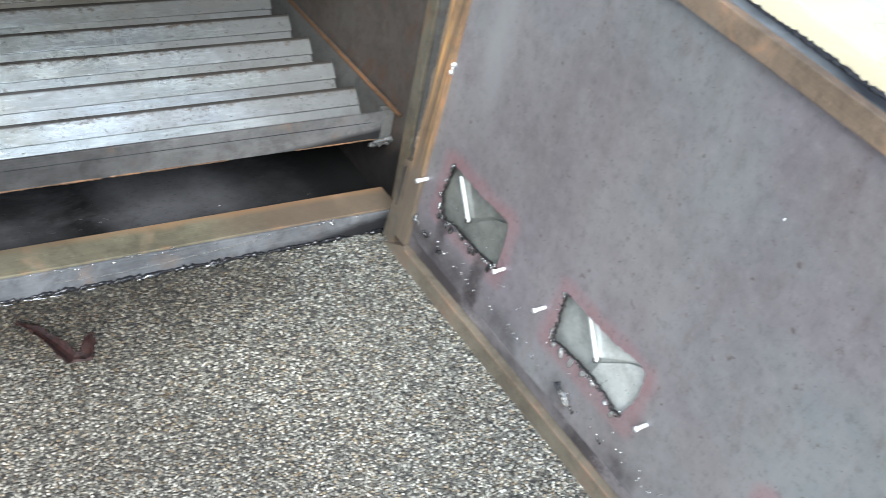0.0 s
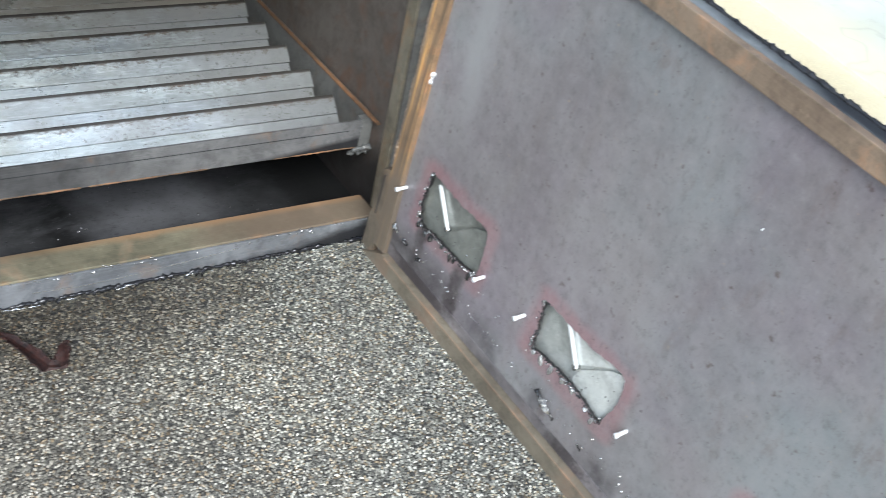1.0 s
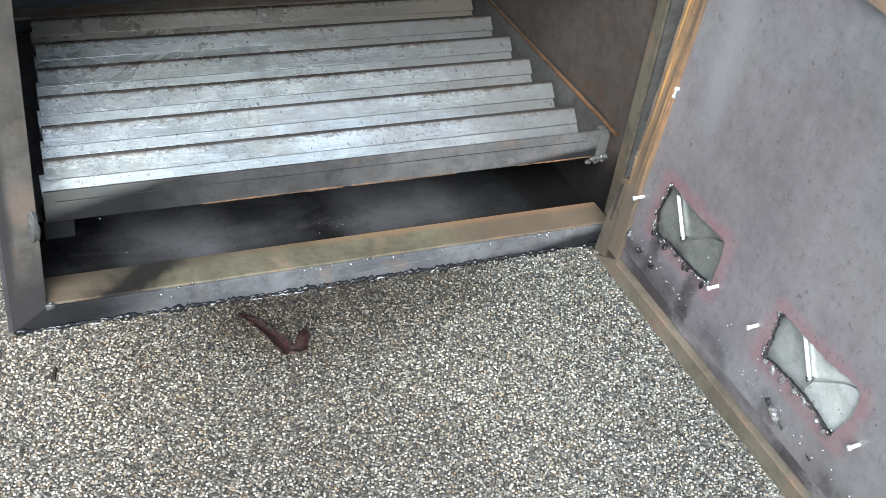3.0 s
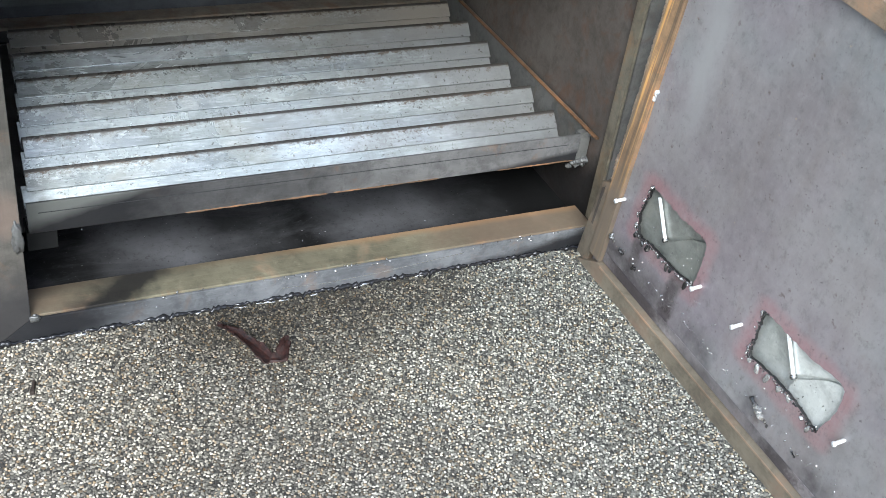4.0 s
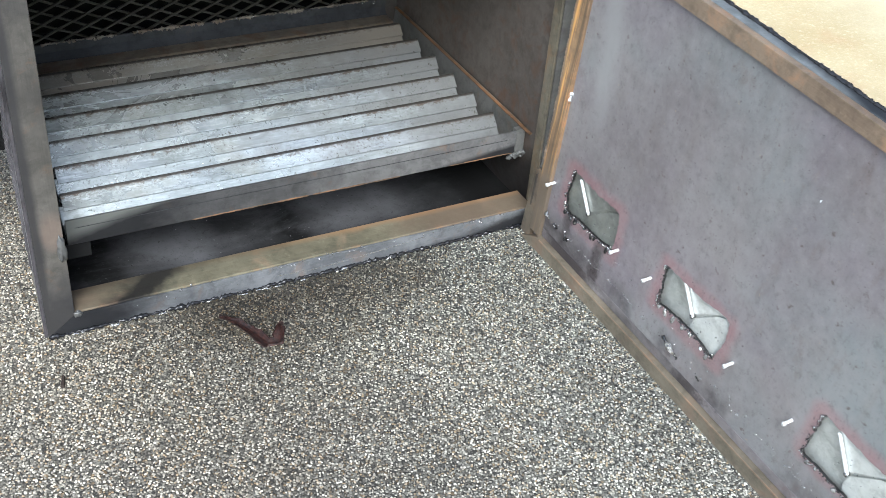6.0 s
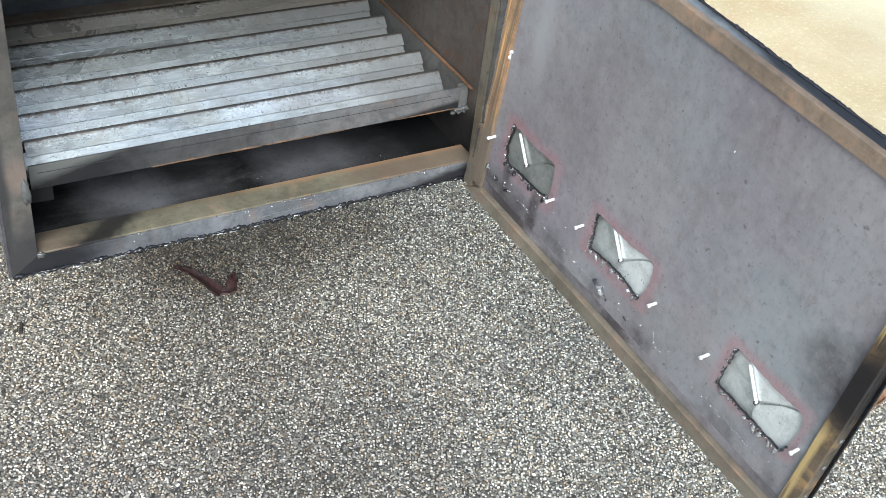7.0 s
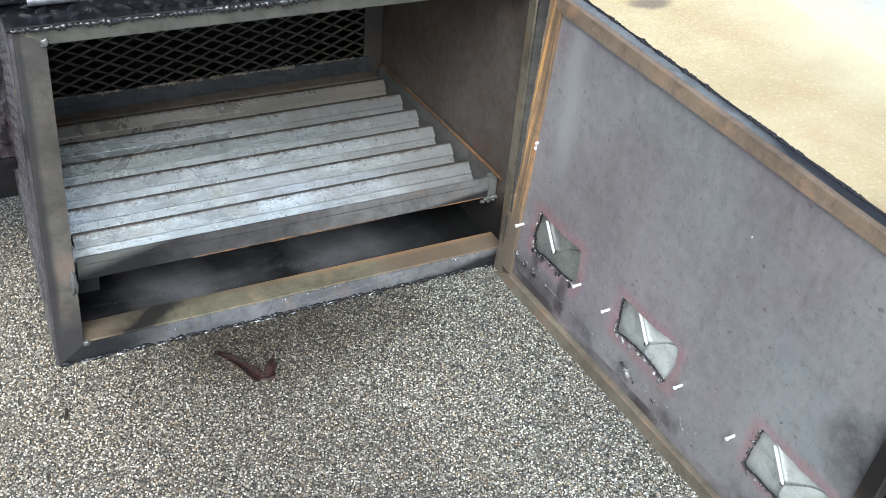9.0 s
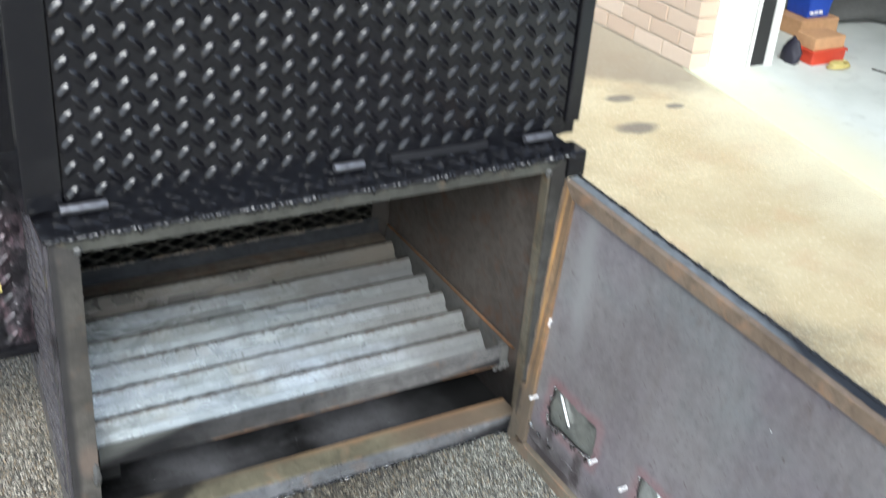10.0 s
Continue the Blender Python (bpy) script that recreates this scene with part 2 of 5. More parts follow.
def rail_steel():
    k = steel("scorched_rail_steel", (0.11, 0.108, 0.108), (0.23, 0.226, 0.226), (0.26, 0.14, 0.07), 0.2, (0.12, 6, 6), 0.4, 0.5, 0.5)
    c = k.b.inputs["Base Color"].links[0].from_socket
    x, _, z = k.axes()
    w = k.sum("MULTIPLY", k.sum("SUBTRACT", k.noise(14, 5, 0.65, k.moved((0.6, 1, 1))), 0.5), 0.5)
    near = k.ramp(k.sum("ADD", k.sum("MULTIPLY", k.sum("ADD", x, 0.297), 2.2), w), (0.2, 0.94), (0.68, 0.0))
    far = k.ramp(k.sum("ADD", k.sum("ADD", k.sum("MULTIPLY", k.sum("SUBTRACT", x, 0.20), 7.0), k.sum("MULTIPLY", k.sum("SUBTRACT", 0.014, z), 60.0)), w), (0.35, 0.0), (0.75, 0.9))
    c = k.mix(k.sum("MAXIMUM", near, far), c, (0.016, 0.016, 0.018))
    # paler at the upper outer end
    pale_end = k.sum("ADD", k.sum("ADD", k.sum("MULTIPLY", k.sum("ADD", x, 0.297), 6.0), k.sum("MULTIPLY", k.sum("SUBTRACT", 0.038, z), 22.0)), k.sum("MULTIPLY", w, 0.8))
    k.colour(k.mix(k.ramp(pale_end, (0.45, 0.8), (0.75, 0.0)), c, (0.17, 0.175, 0.165))).dull(0.2)
    return k.m


RAIL = rail_steel()


def bar_steel(name, bright, fold_shade):
    """Drawn steel, frosted and speckled, with ragged rust along the ridge; shade in the trough bars' fold is painted
    dark.
    """
    k = Mat(name, 0.34, 0.62)
    x, y, z = k.axes()
    luck = k.chance()
    shift = k.t.nodes.new("ShaderNodeCombineXYZ")
    k.put(shift.inputs[0], k.sum("MULTIPLY", luck, 9.0))
    k.put(shift.inputs[2], k.sum("MULTIPLY", luck, 5.0))
    place = k.t.nodes.new("ShaderNodeVectorMath")
    k.put(place.inputs[0], k.xyz)
    k.put(place.inputs[1], shift.outputs[0])
    own = place.outputs[0]

    def stretched(a, b, c):
        n = k.t.nodes.new("ShaderNodeMapping")
        k.t.links.new(own, n.inputs[0])
        n.inputs["Scale"].default_value = (a, b, c)
        return n.outputs[0]

    streak = k.noise(50, 3, 0.6, stretched(1, 25, 25))
    c = k.mix(k.ramp(k.noise(7, 5, 0.65, own), (0.34, 0.0), (0.66, 1.0)), (0.125, 0.135, 0.128), (0.325, 0.347, 0.334))
    c = k.mix(k.sum("MULTIPLY", streak, 0.3), c, (0.42, 0.45, 0.44))
    pale = k.ramp(k.noise(11, 5, 0.7, stretched(0.7, 2, 2)), (0.48, 0.0), (0.66, 0.7))
    c = k.mix(pale, c, (0.53, 0.57, 0.56))
    c = k.mix(k.ramp(k.noise(4, 3, 0.5, stretched(1, 1, 1)), (0.5, 0.0), (0.7, 0.3)), c, (0.34, 0.375, 0.48))
    c = k.mix(bright, c, (0.51, 0.56, 0.565))
    grain = k.noise(420, 3, 0.6, stretched(0.10, 1, 1))
    c = k.mix(k.ramp(grain, (0.54, 0.0), (0.72, 0.35)), c, (0.68, 0.72, 0.73))
    c = k.mix(k.ramp(grain, (0.28, 0.3), (0.44, 0.0)), c, (0.14, 0.145, 0.14))
    # sky sheen dying away towards the hinge side, painted as grey in smudges
    dull = k.ramp(k.sum("ADD", k.sum("MULTIPLY", x, 1.6), k.sum("MULTIPLY", k.sum("SUBTRACT", k.noise(6, 5, 0.65, own), 0.5), 1.3)), (0.02, 0.0), (0.36, 0.9))
    c = k.mix(dull, c, (0.17, 0.172, 0.17))
    blot = k.ramp(k.noise(13, 6, 0.72, stretched(0.6, 1, 1), 0.8), (0.50, 0.0), (0.64, 1.0))
    c = k.mix(k.sum("MULTIPLY", blot, 0.55), c, (0.13, 0.128, 0.12))
    column = k.ramp(k.noise(16, 3, 0.6, k.moved((1, 0.15, 0.15), (3, 0, 0))), (0.58, 0.0), (0.70, 0.45))
    c = k.mix(column, c, (0.14, 0.135, 0.135))
    pit = k.ramp(k.noise(170, 3, 0.7, own), (0.64, 0.0), (0.69, 1.0))
    c = k.mix(k.sum("MULTIPLY", pit, 0.85), c, (0.06, 0.05, 0.042))
    flock = k.ramp(k.noise(18, 4, 0.7, own), (0.46, 0.0), (0.60, 1.0))
    prick = k.sum("MULTIPLY", k.ramp(k.noise(330, 3, 0.65, own), (0.58, 0.0), (0.64, 0.8)), flock)
    c = k.mix(prick, c, (0.085, 0.078, 0.066))
    mould = k.ramp(k.noise(60, 6, 0.8, own), (0.50, 0.0), (0.64, 0.4))
    c = k.mix(mould, c, (0.21, 0.225, 0.205))
    tan = k.ramp(k.sum("ADD", k.sum("MULTIPLY", y, 5.0), k.sum("MULTIPLY", k.sum("SUBTRACT", k.noise(10, 4, 0.6, k.moved((0.5, 2, 1))), 0.5), 0.6)), (0.30, 0.0), (0.72, 0.85))
    c = k.mix(tan, c, (0.265, 0.232, 0.188))
    sooty = k.ramp(k.sum("ADD", k.sum("ADD", k.sum("ADD", x, 0.5), k.sum("MULTIPLY", y, -0.3)), k.sum("MULTIPLY", k.sum("SUBTRACT", k.noise(9, 5, 0.65, own), 0.5), 0.3)), (0.13, 0.7), (0.25, 0.0))
    c = k.mix(sooty, c, (0.07, 0.068, 0.064))
    # rust along the ridge with a frosted fringe below it
    fall = k.sum("MULTIPLY", k.sum("SUBTRACT", 0.0472, z), 100.0)
    ragged = k.sum("ADD", fall, k.sum("MULTIPLY", k.sum("SUBTRACT", k.noise(170, 6, 0.9, stretched(0.6, 1, 1)), 0.5), 3.4))
    much = k.ramp(k.noise(5, 4, 0.65, own), (0.36, 0.0), (0.56, 1.0))
    frost = k.ramp(k.noise(380, 4, 0.8, stretched(0.7, 1, 1)), (0.48, 0.0), (0.58, 0.5))
    fringe = k.sum("MULTIPLY", k.ramp(ragged, (0.35, 0.0), (0.65, 1.0), (1.25, 0.0)), frost)
    c = k.mix(k.sum("MULTIPLY", k.sum("MULTIPLY", fringe, k.sum("SUBTRACT", 1.0, dull)), much), c, (0.52, 0.545, 0.53))
    band = k.ramp(ragged, (0.20, 1.0), (0.40, 0.0))
    rust = k.mix(k.noise(90, 4, 0.7, own), (0.045, 0.032, 0.024), (0.15, 0.105, 0.072))
    c = k.mix(k.sum("MULTIPLY", band, k.sum("ADD", 0.12, k.sum("MULTIPLY", much, 0.75))), c, rust)
    # thin dark line at the ridge, painted for the shadow gap behind it
    edge = k.ramp(fall, (0.18, 0.95), (0.30, 0.0))
    c = k.mix(edge, c, (0.03, 0.026, 0.022))
    # shadow line down in the fold, painted near-black
    if fold_shade:
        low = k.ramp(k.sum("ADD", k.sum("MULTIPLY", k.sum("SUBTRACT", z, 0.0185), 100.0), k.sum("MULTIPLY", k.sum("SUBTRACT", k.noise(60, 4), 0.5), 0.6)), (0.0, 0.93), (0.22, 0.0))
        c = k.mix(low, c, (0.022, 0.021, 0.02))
    k.colour(c)
    k.rough(k.sum("ADD", 0.27, k.sum("MULTIPLY", k.sum("MAXIMUM", blot, dull), 0.25)))
    k.bump(k.sum("ADD", streak, pit), 0.2, 0.0006)
    return k.m


BARS = bar_steel("pale_drawn_steel", 0.0, False)
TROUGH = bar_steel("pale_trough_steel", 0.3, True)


def soot_floor():
    k = Mat("sooty_plate", 0.75, 0.1)
    x, y, _ = k.axes()
    w = k.sum("MULTIPLY", k.sum("SUBTRACT", k.noise(9, 4, 0.55), 0.5), 0.14)
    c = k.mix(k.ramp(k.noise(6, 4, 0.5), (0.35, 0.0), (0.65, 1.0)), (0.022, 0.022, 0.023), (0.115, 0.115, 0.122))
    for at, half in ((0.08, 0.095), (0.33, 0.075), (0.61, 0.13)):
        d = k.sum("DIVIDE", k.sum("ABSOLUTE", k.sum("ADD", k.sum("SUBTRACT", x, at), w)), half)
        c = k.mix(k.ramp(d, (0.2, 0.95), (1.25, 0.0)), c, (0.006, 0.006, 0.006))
    c = k.mix(k.sum("MULTIPLY", k.noise(60, 5, 0.7), 0.25), c, (0.02, 0.019, 0.018))
    wisp = k.ramp(k.noise(13, 6, 0.7, k.moved((0.6, 1.6, 1), (2, 3, 0)), 0.7), (0.48, 0.0), (0.72, 0.28))
    c = k.mix(wisp, c, (0.12, 0.12, 0.128))
    c = k.mix(k.ramp(k.noise(240, 2), (0.74, 0.0), (0.78, 1.0)), c, (0.28, 0.28, 0.28))
    grit = k.noise(170, 5, 0.85)
    c = k.mix(k.ramp(grit, (0.30, 0.65), (0.46, 0.0)), c, (0.008, 0.008, 0.008))
    c = k.mix(k.ramp(grit, (0.58, 0.0), (0.72, 0.25)), c, (0.13, 0.13, 0.135))
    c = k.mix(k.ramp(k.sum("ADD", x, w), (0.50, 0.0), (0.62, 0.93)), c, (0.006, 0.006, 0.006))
    k.colour(c).dull(0.10).bump(k.noise(120, 4), 0.3, 0.001)
    return k.m


SOOT = soot_floor()


def black_paint(name, tint=(0.006, 0.006, 0.0075), rough=0.3):
    k = Mat(name, rough)
    dust = k.ramp(k.noise(14, 6, 0.65), (0.5, 0.0), (0.8, 1.0))
    k.colour(k.mix(k.sum("MULTIPLY", dust, 0.12), tint, (0.06, 0.058, 0.058)))
    k.rough(k.sum("ADD", rough - 0.06, k.sum("MULTIPLY", k.noise(40, 4), 0.2)))
    k.bump(k.noise(260, 3), 0.12, 0.0006)
    return k.m


BLACK = black_paint("black_gloss_paint", rough=0.11)
BLACK_WET = black_paint("black_wet_paint", (0.014, 0.014, 0.016), 0.16)
BLACK_EDGE = black_paint("black_edge_paint", (0.012, 0.012, 0.014), 0.45)


def sheen_steel():
    """Black paint over grey steel; pink and purple reflections are painted in as patches."""
    k = steel("painted_sheen_side", (0.07, 0.062, 0.072), (0.16, 0.145, 0.16), (0.20, 0.10, 0.12), 0.4, (6, 1, 6), 0.30, 0.3)
    c = k.b.inputs["Base Color"].links[0].from_socket
    pink = k.ramp(k.noise(16, 5, 0.7), (0.48, 0.0), (0.64, 0.6))
    c = k.mix(pink, c, (0.26, 0.12, 0.15))
    coat = k.ramp(k.noise(55, 6, 0.8, k.moved((1, 1, 0.5), (2, 5, 1))), (0.40, 0.2), (0.54, 0.95))
    z = k.axes()[2]
    high = k.ramp(k.sum("MULTIPLY", k.sum("ADD", k.sum("SUBTRACT", z, 0.80), k.sum("MULTIPLY", k.sum("SUBTRACT", k.noise(25, 4), 0.5), 0.12)), 10.0), (0.2, 0.0), (0.7, 1.0))
    k.colour(k.mix(k.sum("MAXIMUM", coat, high), c, (0.009, 0.009, 0.011)))
    return k.m


SHEEN = sheen_steel()
SCALE = steel("purple_side_scale", (0.05, 0.046, 0.052), (0.12, 0.112, 0.122), (0.12, 0.08, 0.07), 0.2, (6, 1, 6), 0.32, 0.35, 0.8).m


def plain(name, colour, rough=0.5, metal=0.0, vary=0.3, scale=40, shine=0.5):
    k = Mat(name, rough, metal).dull(shine)
    k.colour(k.mix(k.ramp(k.noise(scale, 5, 0.6), (0.3, 0.0), (0.7, vary)), colour, tuple(v * 0.4 for v in colour)))
    k.bump(k.noise(scale * 4, 3), 0.15, 0.0005)
    return k.m


BRIGHT = plain("bright_zinc", (0.85, 0.86, 0.87), 0.3, 0.35, 0.1)
SLAG = plain("cutting_slag", (0.022, 0.021, 0.022), 0.4, 0.3, 0.6, 200)
SPATTER = plain("bright_spatter", (0.60, 0.60, 0.60), 0.25, 0.9, 0.6, 300)
SLAG_WET = plain("shiny_dark_weld", (0.09, 0.09, 0.094), 0.17, 0.8, 0.95, 60)
SLAG_BLACK = plain("black_shiny_weld", (0.035, 0.035, 0.038), 0.16, 0.6, 0.9, 120)
DRIP = plain("slag_drip", (0.50, 0.50, 0.50), 0.26, 0.75, 0.95, 110)
BARREL = plain("worn_barrel_steel", (0.22, 0.22, 0.24), 0.3, 0.6, 1.0, 120)
WELD = plain("weld_metal", (0.15, 0.15, 0.147), 0.4, 0.5, 0.6, 200)
# one damper steel in three tones: vent shade and sky sheen are painted in
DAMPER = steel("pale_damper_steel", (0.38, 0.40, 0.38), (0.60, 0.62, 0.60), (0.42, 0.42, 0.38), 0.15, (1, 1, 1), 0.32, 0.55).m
DAMPER_SHADE = steel("shaded_damper_steel", (0.15, 0.156, 0.144), (0.30, 0.31, 0.285), (0.20, 0.19, 0.15), 0.2, (1, 1, 1), 0.4, 0.4).m
VANE_LIT = steel("lit_vane_steel", (0.48, 0.50, 0.48), (0.64, 0.66, 0.64), (0.5, 0.5, 0.46), 0.1, (1, 1, 1), 0.34, 0.4).m
MESH = plain("dark_mesh_steel", (0.062, 0.058, 0.047), 0.5, 0.5, 0.5, 60)
YELLOW = plain("yellow_cord", (0.50, 0.42, 0.15), 0.6)
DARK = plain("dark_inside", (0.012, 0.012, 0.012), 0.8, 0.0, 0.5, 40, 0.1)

TOPBAR = steel("tan_rust_top", (0.16, 0.118, 0.088), (0.30, 0.228, 0.165), (0.37, 0.205, 0.115), 0.34, (0.12, 6, 6), 0.4, 0.4).m
FOOTBAR = steel("tan_foot_steel", (0.11, 0.095, 0.074), (0.22, 0.192, 0.148), (0.18, 0.115, 0.08), 0.35, (0.12, 6, 6), 0.42, 0.35).m
def top_leg_steel():
    k = steel("blue_grey_steel", (0.15, 0.165, 0.17), (0.28, 0.30, 0.31), (0.2, 0.14, 0.1), 0.1, (0.12, 6, 6), 0.4, 0.5, 0.6)
    c = k.b.inputs["Base Color"].links[0].from_socket
    x, y, _ = k.axes()
    reach = k.sum("ADD", k.sum("ADD", x, k.sum("MULTIPLY", y, 9.0)), k.sum("MULTIPLY", k.sum("SUBTRACT", k.noise(16, 4), 0.5), 0.25))
    k.colour(k.mix(k.ramp(reach, (0.38, 0.0), (0.52, 0.92)), c, (0.022, 0.024, 0.03)))
    return k.m


TOPLEG = top_leg_steel()


def foot_steel():
    k = steel("foot_scale", (0.14, 0.126, 0.132), (0.25, 0.232, 0.238), (0.12, 0.075, 0.07), 0.25, (1, 6, 6), 0.5, 0.3, 0.7)
    c = k.b.inputs["Base Color"].links[0].from_socket
    x = k.axes()[0]
    w = k.sum("MULTIPLY", k.sum("SUBTRACT", k.noise(38, 5, 0.7), 0.5), 0.16)
    for at, half in ((0.120, 0.085), (0.365, 0.036)):
        d = k.sum("DIVIDE", k.sum("ABSOLUTE", k.sum("ADD", k.sum("SUBTRACT", x, at), w)), half)
        c = k.mix(k.ramp(d, (0.3, 0.85 if at < 0.2 else 0.75), (1.2, 0.0)), c, (0.028, 0.022, 0.024))
    k.colour(c)
    return k.m


FOOTPLATE = foot_steel()


def burnt_end(name, dark, light):
    k = steel(name, dark, light, (0.40, 0.25, 0.10), 0.4, (6, 6, 0.12), 0.45, 0.35)
    c = k.b.inputs["Base Color"].links[0].from_socket
    z = k.axes()[2]
    d = k.sum("ADD", k.sum("ABSOLUTE", k.sum("SUBTRACT", z, 0.245)), k.sum("MULTIPLY", k.sum("SUBTRACT", k.noise(22, 5, 0.7), 0.5), 0.09))
    k.colour(k.mix(k.ramp(k.sum("MULTIPLY", d, 10.0), (0.25, 0.97), (0.55, 0.75), (1.0, 0.0)), c, (0.014, 0.013, 0.014))).dull(0.25)
    return k


def end_bar_steel():
    """Brown scale with ochre ground streaks along the inner edge and a broad scorch."""
    k = burnt_end("burnt_end_ochre", (0.075, 0.055, 0.038), (0.15, 0.115, 0.08))
    c = k.b.inputs["Base Color"].links[0].from_socket
    x, _, z = k.axes()
    w = k.sum("MULTIPLY", k.sum("SUBTRACT", k.noise(20, 5, 0.7, k.moved((2, 2, 0.5))), 0.5), 0.009)
    inner = k.ramp(k.sum("MULTIPLY", k.sum("ADD", k.sum("SUBTRACT", x, 0.659), w), 50.0), (0.30, 1.0), (0.55, 0.0))
    line = k.ramp(k.noise(9, 4, 0.65, k.moved((24, 24, 0.5))), (0.42, 0.1), (0.52, 1.0))
    away = k.ramp(k.sum("MULTIPLY", k.sum("ABSOLUTE", k.sum("SUBTRACT", z, 0.245)), 10.0), (0.55, 0.0), (0.85, 1.0))
    k.colour(k.mix(k.sum("MULTIPLY", k.sum("MULTIPLY", inner, line), k.sum("MULTIPLY", away, 0.9)), c, (0.42, 0.31, 0.14)))
    return k.m


ENDBAR = end_bar_steel()
ENDLEG = burnt_end("burnt_end_grey", (0.06, 0.05, 0.042), (0.13, 0.11, 0.09)).m
# each vent: its middle and half size
HOLES = ((0.1385, 0.1315, 0.0495, 0.0325), (0.3325, 0.1285, 0.0545, 0.0305), (0.5815, 0.1325, 0.0545, 0.0310))
# corners of each torch-cut vent, with the radius of each
VENTS = (
    ((0.0935, 0.1640, 0.002), (0.0868, 0.1200, 0.012), (0.0970, 0.0980, 0.005), (0.1185, 0.1030, 0.006), (0.1570, 0.1030, 0.010), (0.1885, 0.1075, 0.004), (0.1900, 0.1300, 0.020), (0.1865, 0.1630, 0.011), (0.1690, 0.1635, 0.006), (0.1400, 0.1605, 0.010)),
    ((0.2776, 0.1575, 0.003), (0.2824, 0.1015, 0.006), (0.3150, 0.1063, 0.010), (0.3466, 0.1065, 0.010), (0.3795, 0.0990, 0.006), (0.3890, 0.1250, 0.020), (0.3865, 0.1640, 0.013), (0.3680, 0.1625, 0.006), (0.3430, 0.1575, 0.010)),
    ((0.5300, 0.1635, 0.003), (0.5262, 0.0988, 0.004), (0.5986, 0.0966, 0.010), (0.6315, 0.0960, 0.007), (0.6395, 0.1250, 0.020), (0.6370, 0.1635, 0.015), (0.6000, 0.1600, 0.010)),
)
PIVOTS = ((0.1300, 0.1225), (0.3325, 0.1255), (0.5775, 0.1225))


def door_sheet_steel():
    """Purple-grey mill scale with heat tint round the torch-cut holes."""
    k = Mat("purple_grey_mill_scale", 0.5, 0.35)
    cloud = k.noise(6, 5, 0.6, k.moved((1, 1, 0.5)))
    c = k.mix(k.ramp(cloud, (0.3, 0.0), (0.7, 1.0)), (0.140, 0.122, 0.127), (0.268, 0.252, 0.256))
    c = k.mix(k.sum("MULTIPLY", k.ramp(k.noise(3, 4, 0.6, k.moved((1, 1, 1), (5, 2, 9))), (0.46, 0.0), (0.64, 1.0)), 0.7), c, (0.20, 0.232, 0.240))
    c = k.mix(k.sum("MULTIPLY", k.ramp(k.noise(4, 4, 0.6, k.moved((1, 1, 1), (1, 6, 3))), (0.48, 0.0), (0.66, 1.0)), 0.6), c, (0.175, 0.138, 0.172))
    c = k.mix(k.sum("MULTIPLY", k.ramp(k.noise(11, 5, 0.6, k.moved((3, 1, 0.4))), (0.55, 0.0), (0.8, 1.0)), 0.35), c, (0.17, 0.13, 0.11))
    x, _, z = k.axes()
    for n, (cx, cz, hx, hz) in enumerate(HOLES):
        dx = k.sum("MAXIMUM", k.sum("SUBTRACT", k.sum("ABSOLUTE", k.sum("SUBTRACT", x, cx)), hx), 0.0)
        dz = k.sum("MAXIMUM", k.sum("SUBTRACT", k.sum("ABSOLUTE", k.sum("SUBTRACT", z, cz)), hz), 0.0)
        d = k.sum("SQRT", k.sum("ADD", k.sum("MULTIPLY", dx, dx), k.sum("MULTIPLY", dz, dz)))
        d = k.sum("ADD", d, k.sum("MULTIPLY", k.sum("SUBTRACT", k.noise(35, 3), 0.5), 0.014))
        tint = k.ramp(k.sum("MULTIPLY", d, 40.0), (0.0, 0.65), (0.3, 0.55), (0.7, 0.0))
        c = k.mix(k.sum("MULTIPLY", tint, 0.9), c, (0.31, 0.14, 0.15))
    # burnt run-down below the first hole and along the foot
    low = k.ramp(k.sum("MULTIPLY", z, 5.0), (0.45, 1.0), (0.58, 0.0))
    wave = k.sum("MULTIPLY", k.sum("SUBTRACT", k.noise(45, 4, 0.6), 0.5), 0.02)
    for at, half in ((0.102, 0.010), (0.167, 0.012)):
        d = k.sum("ABSOLUTE", k.sum("ADD", k.sum("SUBTRACT", x, at), wave))
        run = k.ramp(k.sum("DIVIDE", d, half), (0.55, 1.0), (1.1, 0.0))
        c = k.mix(k.sum("MULTIPLY", low, run), c, (0.032, 0.020, 0.024))
    foot = k.ramp(k.sum("MULTIPLY", z, 10.0), (0.58, 1.0), (0.85, 0.0))
    patch = k.ramp(k.noise(12, 4, 0.6, k.moved((1, 1, 0.5), (2, 0, 0))), (0.46, 0.0), (0.6, 1.0))
    c = k.mix(k.sum("MULTIPLY", k.sum("MULTIPLY", foot, patch), 0.75), c, (0.035, 0.03, 0.034))
    corner = k.ramp(k.sum("ADD", x, k.sum("MULTIPLY", wave, 3.0)), (0.13, 0.85), (0.20, 0.0))
    c = k.mix(k.sum("MULTIPLY", foot, corner), c, (0.030, 0.025, 0.028))
    # sooty cloud near the free end
    ex, ez = k.sum("DIVIDE", k.sum("SUBTRACT", x, 0.655), 0.07), k.sum("DIVIDE", k.sum("SUBTRACT", z, 0.235), 0.07)
    e = k.sum("ADD", k.sum("ADD", k.sum("MULTIPLY", ex, ex), k.sum("MULTIPLY", ez, ez)), k.sum("MULTIPLY", k.sum("SUBTRACT", k.noise(18, 3), 0.5), 1.2))
    c = k.mix(k.sum("MULTIPLY", k.ramp(e, (0.1, 1.0), (0.9, 0.0)), 0.8), c, (0.03, 0.028, 0.03))
